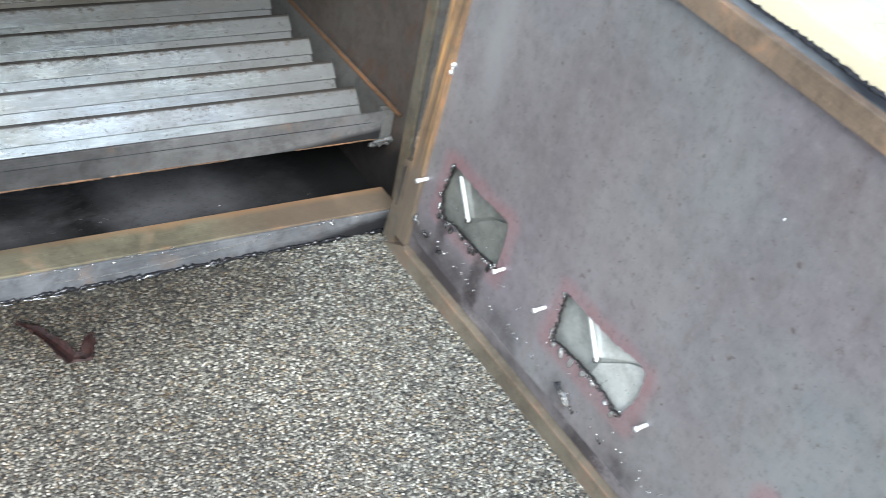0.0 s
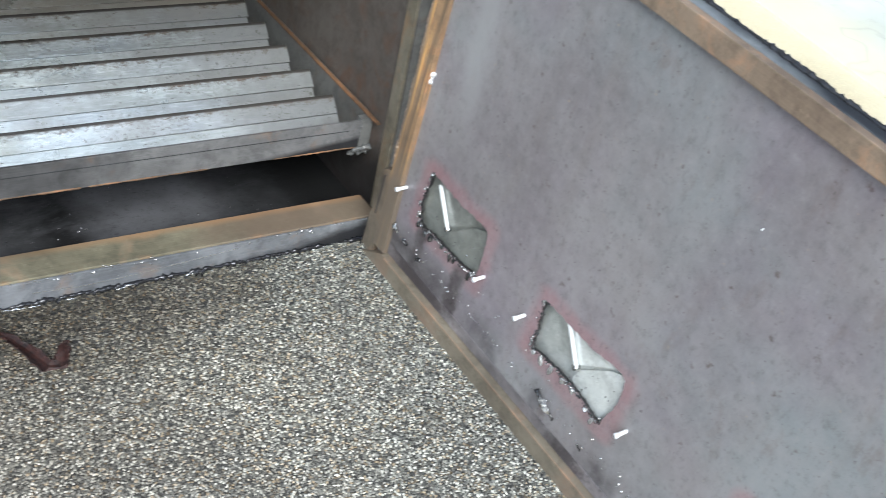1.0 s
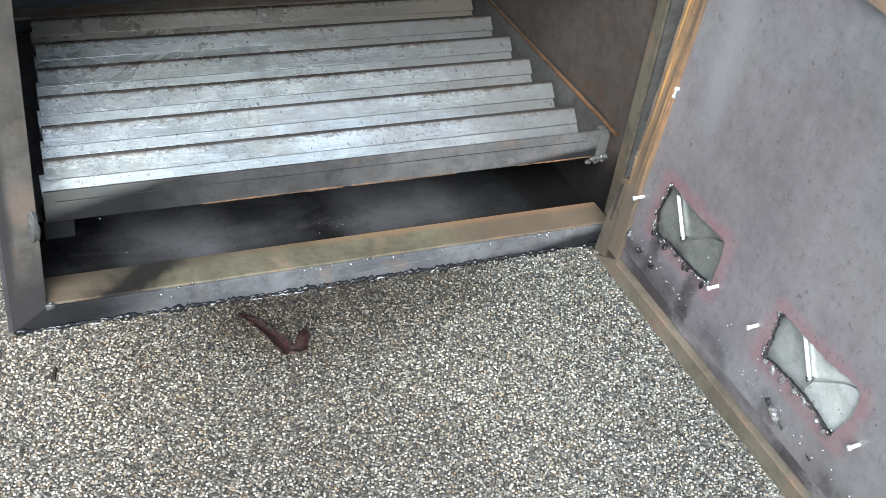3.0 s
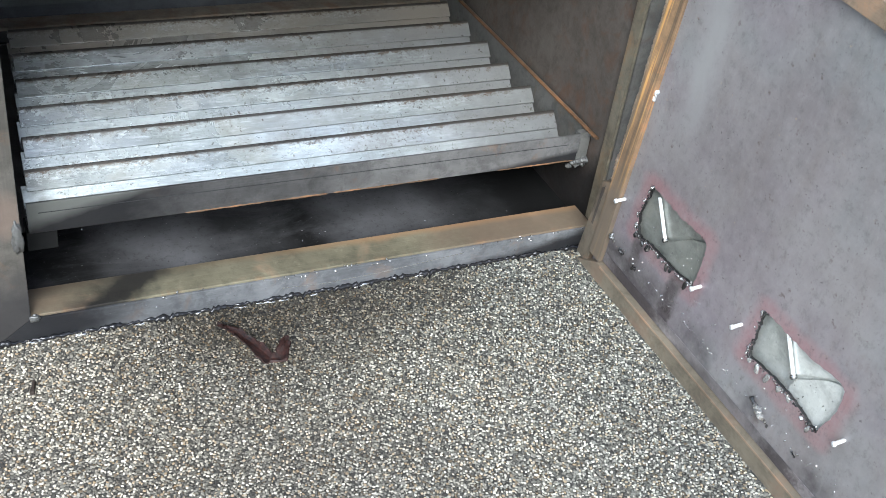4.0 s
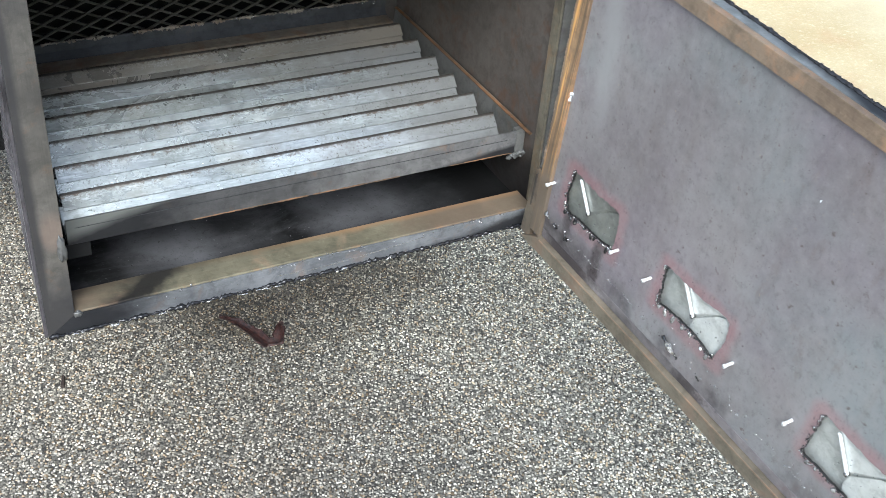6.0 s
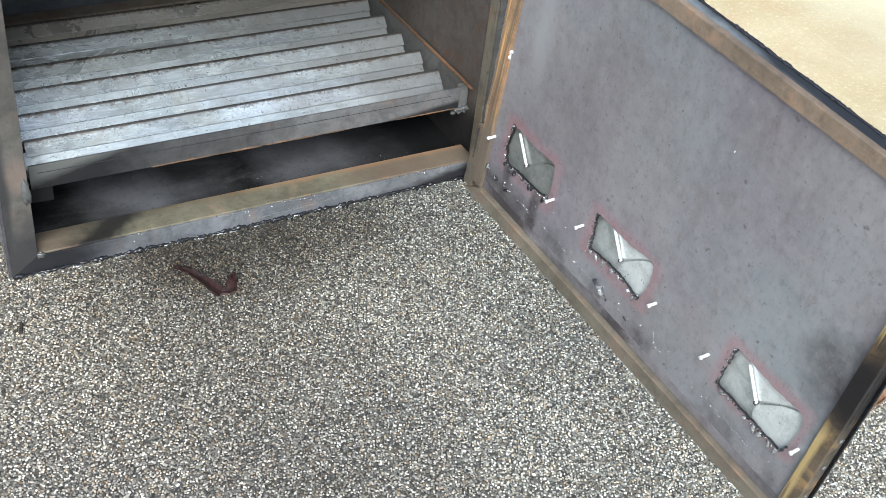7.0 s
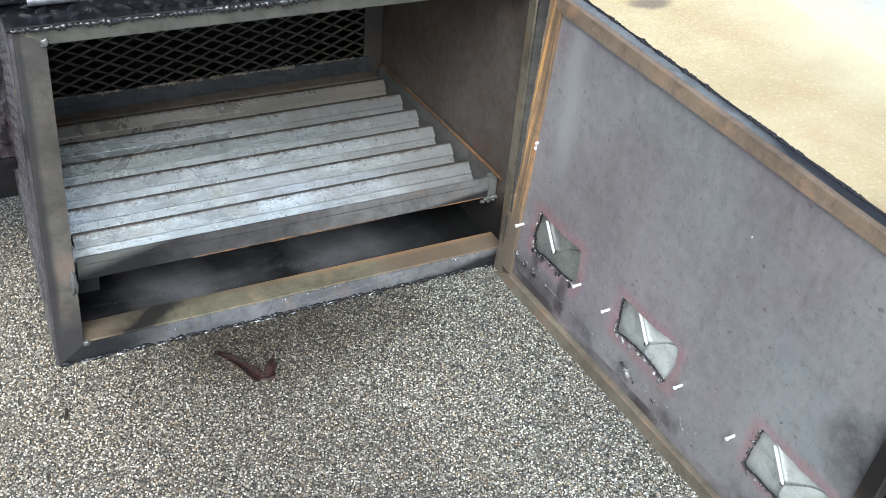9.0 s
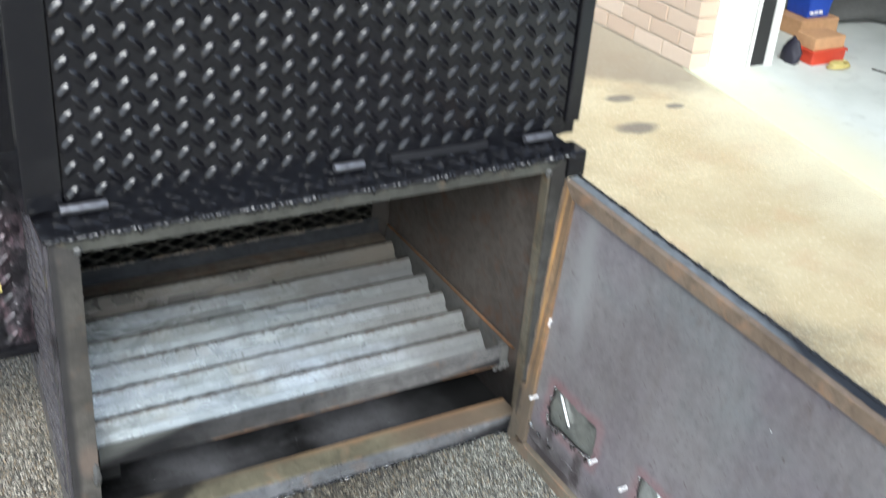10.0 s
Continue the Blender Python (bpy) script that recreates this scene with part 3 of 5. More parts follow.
    mott = k.ramp(k.noise(38, 6, 0.7), (0.35, 0.0), (0.75, 1.0))
    c = k.mix(k.sum("MULTIPLY", mott, 0.5), c, (0.30, 0.29, 0.295))
    brown = k.ramp(k.noise(16, 6, 0.7, k.moved((1.6, 1, 0.8), (1, 4, 2))), (0.58, 0.0), (0.72, 1.0))
    c = k.mix(k.sum("MULTIPLY", brown, 0.55), c, (0.15, 0.11, 0.10))
    dots = k.ramp(k.noise(85, 3, 0.6), (0.64, 0.0), (0.72, 1.0))
    c = k.mix(k.sum("MULTIPLY", dots, 0.65), c, (0.085, 0.055, 0.05))
    mill = k.noise(110, 6, 0.8, k.moved((1, 1, 0.7), (3, 7, 1)))
    c = k.mix(k.ramp(mill, (0.34, 0.45), (0.48, 0.0)), c, (0.10, 0.092, 0.096))
    c = k.mix(k.ramp(mill, (0.54, 0.0), (0.70, 0.35)), c, (0.31, 0.305, 0.30))
    spot = k.ramp(k.noise(230, 2), (0.68, 0.0), (0.73, 1.0))
    c = k.mix(k.sum("MULTIPLY", spot, 0.6), c, (0.06, 0.05, 0.05))
    fleck = k.ramp(k.noise(120, 3, 0.6, k.moved((1, 1, 1), (8, 2, 5))), (0.68, 0.0), (0.74, 1.0))
    c = k.mix(k.sum("MULTIPLY", fleck, 0.45), c, (0.36, 0.27, 0.19))
    # pale wiped streak beside the hinge-side angle
    wipe = k.sum("ADD", k.sum("SUBTRACT", x, 0.098), k.sum("ADD", k.sum("MULTIPLY", k.sum("SUBTRACT", z, 0.35), 0.12), k.sum("MULTIPLY", k.sum("SUBTRACT", k.noise(22, 4), 0.5), 0.03)))
    wipe = k.sum("MULTIPLY", k.ramp(k.sum("MULTIPLY", k.sum("ABSOLUTE", wipe), 20.0), (0.1, 0.75), (0.5, 0.0)), k.ramp(z, (0.20, 0.0), (0.30, 1.0)))
    c = k.mix(wipe, c, (0.30, 0.295, 0.30))
    k.colour(c)
    k.rough(k.sum("ADD", 0.34, k.sum("MULTIPLY", cloud, 0.25)))
    k.bump(k.sum("ADD", k.noise(25, 4), k.sum("MULTIPLY", k.noise(240, 3), 0.3)), 0.12, 0.001)
    return k.m


SHEET = door_sheet_steel()


PEBBLES = ((0.0, (0.042, 0.041, 0.040)), (0.22, (0.107, 0.106, 0.099)), (0.48, (0.202, 0.201, 0.186)), (0.72, (0.335, 0.332, 0.306)), (0.90, (0.49, 0.487, 0.452)), (1.0, (0.66, 0.655, 0.615)))


def stain_and_shade(k, c):
    """Brown patches, a cooler tint up front, and the smoker's shade painted in by place."""
    x, y, _ = k.axes()
    # brightness along x stands for the soft shade beside the smoker
    reach = k.sum("ADD", x, k.sum("MULTIPLY", k.sum("SUBTRACT", k.noise(4, 5, 0.65), 0.5), 0.35))
    shade_band = k.ramp(reach, (0.05, (0.94, 0.885, 0.80)), (0.36, (0.68, 0.645, 0.585)), (0.58, (0.75, 0.725, 0.655)), (0.85, (1.10, 1.08, 0.97)))
    c = k.mix(1.0, c, k.mix(1.0, shade_band, (1.42, 1.42, 1.42), "MULTIPLY"), "MULTIPLY")
    cool_near = k.ramp(k.sum("ADD", y, k.sum("MULTIPLY", k.sum("SUBTRACT", k.noise(3, 4, 0.6, k.moved((1, 1, 1), (5, 1, 0))), 0.5), 0.4)), (0.05, 1.0), (0.42, 0.0))
    c = k.mix(cool_near, c, k.mix(1.0, c, (0.95, 0.955, 0.99), "MULTIPLY"))
    small = k.ramp(k.noise(14, 4, 0.6, k.moved((1, 1, 1), (3, 8, 1))), (0.52, 0.0), (0.70, 1.0))
    c = k.mix(k.sum("MULTIPLY", small, 0.35), c, k.mix(1.0, c, (0.60, 0.52, 0.42), "MULTIPLY"))
    # brown ellipse painted under the firebox, shade and staining in one
    dx, dy = k.sum("DIVIDE", k.sum("SUBTRACT", x, 0.54), 0.32), k.sum("DIVIDE", k.sum("SUBTRACT", y, 0.57), 0.21)
    d = k.sum("ADD", k.sum("ADD", k.sum("MULTIPLY", dx, dx), k.sum("MULTIPLY", dy, dy)), k.sum("MULTIPLY", k.sum("SUBTRACT", k.noise(7, 5, 0.65), 0.5), 2.2))
    return k.mix(k.ramp(d, (0.1, 0.7), (1.1, 0.0)), c, k.mix(1.0, c, (0.52, 0.44, 0.34), "MULTIPLY"))


def driveway():
    """Exposed aggregate close by, going over to worn beige concrete further off."""
    k = Mat("exposed_aggregate", 0.75)
    at = k.moved((1, 1, 1))
    stone = k.cells(185, "F1", at)
    tone = k.t.nodes.new("ShaderNodeSeparateColor")
    k.t.links.new(stone.outputs["Color"], tone.inputs[0])
    c = k.ramp(tone.outputs[0], *PEBBLES)
    c = k.mix(k.sum("MULTIPLY", k.ramp(tone.outputs[1], (0.84, 0.0), (0.88, 1.0)), 0.7), c, (0.36, 0.25, 0.13))
    gap = k.ramp(k.cells(185, "DISTANCE_TO_EDGE", at).outputs["Distance"], (0.02, 0.0), (0.11, 1.0))
    c = k.mix(gap, (0.028, 0.027, 0.025), c)
    c = stain_and_shade(k, c)
    x, y, _ = k.axes()
    # beige worn concrete towards the house
    far = k.sum("ADD", k.sum("MULTIPLY", x, 1.0), k.sum("MULTIPLY", y, 0.35))
    far = k.sum("ADD", far, k.sum("MULTIPLY", k.sum("SUBTRACT", k.noise(2.5, 5, 0.6), 0.5), 1.6))
    worn = k.ramp(k.sum("DIVIDE", k.sum("SUBTRACT", far, 1.62), 0.8), (0.0, 0.0), (1.0, 1.0))
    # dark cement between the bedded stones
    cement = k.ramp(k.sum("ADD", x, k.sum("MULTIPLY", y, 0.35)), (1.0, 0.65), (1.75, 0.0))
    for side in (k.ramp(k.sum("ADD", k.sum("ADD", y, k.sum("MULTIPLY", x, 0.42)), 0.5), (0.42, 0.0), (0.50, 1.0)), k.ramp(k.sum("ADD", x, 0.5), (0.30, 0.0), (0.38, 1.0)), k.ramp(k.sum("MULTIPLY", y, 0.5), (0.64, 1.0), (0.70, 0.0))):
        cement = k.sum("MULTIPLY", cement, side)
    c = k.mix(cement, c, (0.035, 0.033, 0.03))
    beige = k.mix(k.ramp(k.noise(3, 6, 0.65), (0.3, 0.0), (0.7, 1.0)), (0.52, 0.415, 0.238), (0.67, 0.575, 0.375))
    beige = k.mix(k.sum("MULTIPLY", k.ramp(k.noise(60, 4, 0.7, k.moved((1, 1, 1), (1, 6, 0))), (0.55, 0.0), (0.66, 1.0)), 0.5), beige, (0.86, 0.79, 0.60))
    grit = k.ramp(k.noise(70, 5, 0.75), (0.55, 0.0), (0.75, 1.0))
    beige = k.mix(k.sum("MULTIPLY", grit, 0.32), beige, (0.36, 0.28, 0.17))
    drab = k.ramp(k.noise(1.7, 5, 0.6, k.moved((1, 1, 1), (7, 3, 0))), (0.5, 0.0), (0.7, 1.0))
    beige = k.mix(k.sum("MULTIPLY", drab, 0.6), beige, (0.43, 0.32, 0.19))
    blots = k.ramp(k.noise(5, 5, 0.65, k.moved((1, 1, 1), (2, 9, 0))), (0.52, 0.0), (0.68, 1.0))
    beige = k.mix(k.sum("MULTIPLY", blots, 0.5), beige, (0.56, 0.39, 0.23))
    # paler along the garage floor: overexposed glare put into the colour
    near = k.sum("SUBTRACT", k.sum("ADD", 2.02, k.sum("MULTIPLY", k.sum("ADD", y, 5.0), 0.1387)), x)
    near = k.sum("ADD", near, k.sum("MULTIPLY", k.sum("SUBTRACT", k.noise(4, 5, 0.65), 0.5), 0.5))
    beige = k.mix(k.ramp(near, (0.0, 0.85), (0.38, 0.0)), beige, (0.74, 0.69, 0.50))
    # far stones multiplied brighter, the stronger light there put into their colour
    c = k.mix(k.sum("MULTIPLY", worn, 0.86), k.mix(k.sum("MULTIPLY", worn, 0.8), c, k.mix(1.0, c, (1.6, 1.4, 1.0), "MULTIPLY")), beige)
    foot = k.sum("ADD", k.sum("SUBTRACT", y, k.sum("MULTIPLY", x, -0.35)), k.sum("MULTIPLY", k.sum("SUBTRACT", k.noise(3, 5, 0.65, k.moved((1, 1, 1), (4, 4, 0))), 0.5), 0.9))
    c = k.mix(k.ramp(k.sum("DIVIDE", k.sum("SUBTRACT", foot, 2.98), 0.3), (0.0, 0.0), (1.0, 0.7)), c, (0.24, 0.195, 0.15))
    for px, py, r in ((2.42, 1.845, 0.105), (2.545, 2.115, 0.075), (2.71, 1.98, 0.05)):
        dx, dy = k.sum("DIVIDE", k.sum("SUBTRACT", x, px), r), k.sum("DIVIDE", k.sum("SUBTRACT", y, py), r * 0.6)
        d = k.sum("ADD", k.sum("ADD", k.sum("MULTIPLY", dx, dx), k.sum("MULTIPLY", dy, dy)), k.sum("MULTIPLY", k.sum("SUBTRACT", k.noise(12, 4), 0.5), 1.0))
        c = k.mix(k.sum("MULTIPLY", k.ramp(d, (0.3, 1.0), (1.0, 0.0)), 0.75), c, (0.13, 0.115, 0.11))
    k.colour(c)
    k.rough(k.sum("ADD", 0.55, k.sum("MULTIPLY", tone.outputs[2], 0.35)))
    height = k.sum("ADD", k.sum("MULTIPLY", gap, k.sum("SUBTRACT", 1.0, k.sum("MULTIPLY", worn, 0.7))), k.sum("MULTIPLY", tone.outputs[1], 0.35))
    k.bump(height, 0.8, 0.003)
    return k.m


DRIVE = driveway()


def slab_concrete():
    k = Mat("pale_garage_concrete", 0.6)
    c = k.mix(k.ramp(k.noise(2.5, 6, 0.6), (0.3, 0.0), (0.7, 1.0)), (0.46, 0.49, 0.45), (0.60, 0.625, 0.58))
    c = k.mix(k.sum("MULTIPLY", k.ramp(k.noise(9, 6, 0.7), (0.56, 0.0), (0.72, 1.0)), 0.45), c, (0.30, 0.31, 0.28))
    x, y, _ = k.axes()
    inward = k.sum("SUBTRACT", k.sum("SUBTRACT", x, 2.02), k.sum("MULTIPLY", k.sum("ADD", y, 5.0), 0.1387))
    inward = k.sum("ADD", inward, k.sum("MULTIPLY", k.sum("SUBTRACT", k.noise(5, 5, 0.65), 0.5), 0.25))
    c = k.mix(k.ramp(k.sum("MULTIPLY", inward, 2.0), (0.1, 0.9), (0.75, 0.0)), c, (0.66, 0.62, 0.44))
    bent = k.t.nodes.new("ShaderNodeVectorMath")
    bent.operation = "MULTIPLY_ADD"
    wander = k.t.nodes.new("ShaderNodeTexNoise")
    wander.inputs["Scale"].default_value = 4.0
    k.t.links.new(k.xyz, wander.inputs["Vector"])
    k.t.links.new(wander.outputs["Color"], bent.inputs[0])
    bent.inputs[1].default_value = (0.5, 0.5, 0.5)
    k.t.links.new(k.xyz, bent.inputs[2])
    crack = k.cells(0.55, "DISTANCE_TO_EDGE", bent.outputs[0])
    c = k.mix(k.ramp(crack.outputs["Distance"], (0.001, 0.3), (0.005, 0.0)), c, (0.30, 0.295, 0.27))
    k.colour(c).bump(k.noise(90, 4), 0.2, 0.002)
    return k.m


SLAB = slab_concrete()
WHITE = plain("white_paint", (0.80, 0.80, 0.77), 0.45, 0.0, 0.1, 5)
SEAL = plain("black_rubber_seal", (0.02, 0.02, 0.02), 0.6)
MORTAR = plain("pale_mortar", (0.50, 0.42, 0.33), 0.85, 0.0, 0.4, 80)


def brick_clay():
    k = Mat("tan_brick", 0.8)
    c = k.mix(k.chance(), (0.50, 0.37, 0.27), (0.60, 0.48, 0.37))
    c = k.mix(k.sum("MULTIPLY", k.noise(40, 5), 0.4), c, (0.45, 0.36, 0.30))
    k.colour(c).bump(k.noise(160, 4), 0.4, 0.002)
    return k.m


BRICK = brick_clay()


# ---- mesh helpers
def part(name, bm, material, parent=None, label="", smooth=False, kind=""):
    me = bpy.data.meshes.new(name)
    bmesh.ops.recalc_face_normals(bm, faces=bm.faces)
    bm.to_mesh(me)
    bm.free()
    for m in material if isinstance(material, (list, tuple)) else (material,):
        me.materials.append(m)
    if smooth:
        for p in me.polygons:
            p.use_smooth = True
    ob = new(name, me)
    if parent:
        ob.parent = parent
    return tagged(ob, label, kind=kind)


def block(lo, hi, bevel=0.0015, bm=None):
    """A box with eased edges."""
    bm = bm or bmesh.new()
    at = Matrix.LocRotScale([(a + b) / 2 for a, b in zip(lo, hi)], None, [b - a for a, b in zip(lo, hi)])
    made = bmesh.ops.create_cube(bm, size=1, matrix=at)
    if bevel:
        edges = list({e for v in made["verts"] for e in v.link_edges})
        bmesh.ops.bevel(bm, geom=edges, offset=bevel, segments=2, affect="EDGES", profile=0.7)
    return bm


def prism(profile, start, end, to3d, bm=None, wobble=0.0, cuts=1, seed=0):
    """A closed outline of (a, b) swept from start to end; to3d(a, b, c) gives the place."""
    bm = bm or bmesh.new()
    rings = []
    rnd = random.Random(seed)
    for n in range(cuts + 1):
        c = start + (end - start) * n / cuts
        da, db = (rnd.uniform(-wobble, wobble), rnd.uniform(-wobble, wobble)) if 0 < n < cuts else (0, 0)
        rings.append([bm.verts.new(to3d(a + da, b + db, c)) for a, b in profile])
    for r, s in zip(rings, rings[1:]):
        for i in range(len(r)):
            j = (i + 1) % len(r)
            bm.faces.new((r[i], r[j], s[j], s[i]))
    bm.faces.new(rings[0][::-1])
    bm.faces.new(rings[-1])
    return bm


def hull(points, bm=None):
    """Eight corners, lower four then upper four, as a solid."""
    bm = bm or bmesh.new()
    v = [bm.verts.new(p) for p in points]
    for f in ((3, 2, 1, 0), (4, 5, 6, 7), (0, 1, 5, 4), (1, 2, 6, 5), (2, 3, 7, 6), (3, 0, 4, 7)):
        bm.faces.new([v[i] for i in f])
    return bm


def eased(bm, offset=0.0012):
    bmesh.ops.bevel(bm, geom=list(bm.edges), offset=offset, segments=2, affect="EDGES", profile=0.7)
    return bm


def beads(bm, places, size, seed=1, flat=0.6):
    """Small uneven lumps."""
    rnd = random.Random(seed)
    for p in places:
        r = size * rnd.uniform(0.5, 1.3)
        m = Matrix.LocRotScale(p, Euler((rnd.uniform(0, 3), rnd.uniform(0, 3), rnd.uniform(0, 3))), (r * rnd.uniform(0.8, 1.4), r, r * flat))
        made = bmesh.ops.create_icosphere(bm, subdivisions=1, radius=1, matrix=m)
        for v in made["verts"]:
            v.co += Vector((rnd.uniform(-1, 1), rnd.uniform(-1, 1), rnd.uniform(-1, 1))) * r * 0.28
    return bm


def weld_run(a, b, r, step, seed=1, droop=0.0, bm=None, calm=1.0):
    """One continuous lumpy weld from a to b, its ripples a step long."""
    bm = bm or bmesh.new()
    rnd = random.Random(seed)
    a, b = Vector(a), Vector(b)
    d = (b - a).normalized()
    u = d.cross(Vector((0, 0, 1))).normalized() if abs(d.z) < 0.9 else Vector((1, 0, 0))
    v = d.cross(u)
    count = max(4, int((b - a).length / step * 3))
    rings = []
    for n in range(count + 1):
        swell = (1.0 + ((0.72, 1.0, 0.9)[n % 3] * rnd.uniform(0.7, 1.25) - 1.0) * calm) * (0.3 if n in (0, count) else 1.0) * (1.0 + 0.9 * calm * noise.noise((n * 0.13, seed, 0.5)))
        c = a + (b - a) * n / count + (u * rnd.uniform(-0.25, 0.25) + v * rnd.uniform(-0.25, 0.25)) * r * calm
        c.z -= droop * max(0.0, rnd.gauss(0, 1)) if n % 3 == 1 else 0.0
        rings.append([bm.verts.new(c + (u * math.cos(k * math.pi / 3.5) + v * math.sin(k * math.pi / 3.5)) * r * swell * rnd.uniform(0.85, 1.12)) for k in range(7)])
    for p, q in zip(rings, rings[1:]):
        for k in range(7):
            bm.faces.new((p[k], p[(k + 1) % 7], q[(k + 1) % 7], q[k]))
    bm.faces.new(rings[0][::-1])
    bm.faces.new(rings[-1])
    return bm


def rod(a, b, r, bm=None, sides=10):
    bm = bm or bmesh.new()
    a, b = Vector(a), Vector(b)
    m = Matrix.Translation((a + b) / 2) @ (b - a).to_track_quat("Z", "Y").to_matrix().to_4x4()
    bmesh.ops.create_cone(bm, cap_ends=True, segments=sides, radius1=r, radius2=r, depth=(b - a).length, matrix=m)
    return bm


def tread(origin, across, up, columns, rows, pitch_a, pitch_b, bm):
    """Raised lugs of floor plate, leaning two ways by turns."""
    origin, across, up = Vector(origin), Vector(across), Vector(up)
    out = across.cross(up).normalized()
    for i, j, k in itertools.product(range(columns), range(rows), range(2)):
        c = origin + across * pitch_a * (i + 0.5 * k + 0.25) + up * pitch_b * (j + 0.5 * k + 0.25)
        lean = radians(46 if k == 0 else 134)
        u = across * math.cos(lean) + up * math.sin(lean)
        v = out.cross(u)
        rows = []
        for a in (-1.0, -0.82, -0.4, 0.0, 0.4, 0.82, 1.0):
            w = 0.0053 * math.sqrt(max(0.0, 1.0 - abs(a) ** 2.2)) + 0.0002
            h = 0.0027 * (1.0 - a ** 4)
            rows.append([bm.verts.new(c + u * a * 0.0125 + v * b * w + out * h * lift) for b, lift in ((-1, 0), (-0.62, 0.5), (-0.2, 0.95), (0.2, 0.95), (0.62, 0.5), (1, 0))])
        for r, q in zip(rows, rows[1:]):
            for n in range(5):
                bm.faces.new((r[n], r[n + 1], q[n + 1], q[n])).smooth = n not in (1, 3)


# ---- ground and house
GROUND = bmesh.new()
bmesh.ops.create_grid(GROUND, x_segments=1, y_segments=1, size=300)
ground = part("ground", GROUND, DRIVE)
tagged(ground, "grey exposed aggregate driveway with worn beige patches", "driveway", kind="structure")


def pebbles():
    """Rounded stones bedded in the drive, over the stretch seen close by."""
    k = Mat("bedded_pebbles", 0.6)
    r = k.island()
    c = k.ramp(r, *PEBBLES)
    h = k.sum("FRACT", k.sum("MULTIPLY", r, 37.7))
    c = k.mix(k.sum("MULTIPLY", k.ramp(h, (0.84, 0.0), (0.90, 1.0)), 0.55), c, (0.36, 0.26, 0.15))
    c = k.mix(k.sum("MULTIPLY", k.noise(420, 3), 0.3), c, (0.20, 0.18, 0.15))
    k.colour(stain_and_shade(k, c)).rough(k.sum("ADD", 0.4, k.sum("MULTIPLY", h, 0.4)))
    rng = np.random.default_rng(12)
    step = 0.0050
    gx, gy = np.meshgrid(np.arange(-0.14, 1.62, step), np.arange(-0.58, 1.34, step * 0.92))
    gx = gx + (np.arange(gx.shape[0]) % 2)[:, None] * step / 2
    gx, gy = gx.ravel(), gy.ravel()
    keep = (gy > 0.02 - 0.42 * (gx + 0.06)) & ((gx < 1.08) | (gy < 0.45)) & (rng.random(gx.size) > 0.14)
    gx, gy = gx[keep], gy[keep]
    n = gx.size
    cx, cy = gx + rng.uniform(-1, 1, n) * step * 0.32, gy + rng.uniform(-1, 1, n) * step * 0.32
    a = rng.uniform(0, 6.283, n)
    lx = step * rng.uniform(0.38, 0.66, n)
    ly = lx * rng.uniform(0.5, 0.9, n)
    up = rng.uniform(0.0009, 0.0026, n)
    tilt = rng.uniform(-0.28, 0.28, (n, 2))
    vs = []
    for radius, height in ((1.0, -0.25), (0.92, 0.45)):
        for g in range(5):
            q = g * math.pi / 2.5 + (0.4 if radius < 1 else 0.0)
            w = radius * rng.uniform(0.8, 1.15, n)
            px, py = lx * w * math.cos(q), ly * w * math.sin(q)
            pz = up * height + (px * tilt[:, 0] + py * tilt[:, 1] if radius < 1 else 0)
            vs.append(np.stack([cx + px * np.cos(a) - py * np.sin(a), cy + px * np.sin(a) + py * np.cos(a), pz], 1))
    vs.append(np.stack([cx + lx * rng.uniform(-0.4, 0.4, n), cy + ly * rng.uniform(-0.4, 0.4, n), up], 1))
    verts = np.stack(vs, 1).reshape(-1, 3)
    one = []
    for g in range(5):
        j = (g + 1) % 5
        one += [(g, j, 5 + j), (g, 5 + j, 5 + g), (5 + g, 5 + j, 10)]
    tri = (np.array(one)[None] + 11 * np.arange(n)[:, None, None]).reshape(-1, 3)
    me = bpy.data.meshes.new("pebbles")
    me.vertices.add(len(verts))
    me.vertices.foreach_set("co", verts.ravel())
    me.loops.add(tri.size)
    me.loops.foreach_set("vertex_index", tri.ravel())
    me.polygons.add(len(tri))
    me.polygons.foreach_set("loop_start", np.arange(0, tri.size, 3))
    me.update(calc_edges=True)
    me.validate()
    me.materials.append(k.m)
    me.polygons.foreach_set("use_smooth", np.zeros(len(tri), dtype=bool))
    tagged(new("pebbles", me), "small rounded tan and grey stones of the driveway", "gravel", kind="stuff")


pebbles()

Z0 = 0.482      # underside of the firebox above the drive
WIDE = 0.690    # firebox, outer
DEEP = 0.485
OPEN_L, OPEN_R, OPEN_B, OPEN_T, TOP = 0.033, 0.658, 0.026, 0.437, 0.456
TOE = 0.075     # the outer side leans in towards the back
FLANGE = 0.042

# ---- the smoker
smoker = new("smoker")
tagged(smoker, "home-built steel smoker with open firebox door and black tread plate cabinet", "smoker")


def front_bar(points_front, material, label, deep=FLANGE):
    """A mitred member of the firebox's front frame: four corners in the front plane."""
    pts = [(x, 0.0, Z0 + z) for x, z in points_front] + [(x, deep, Z0 + z) for x, z in points_front]
    part("front_frame_bar", eased(hull(pts)), material, smoker, label)


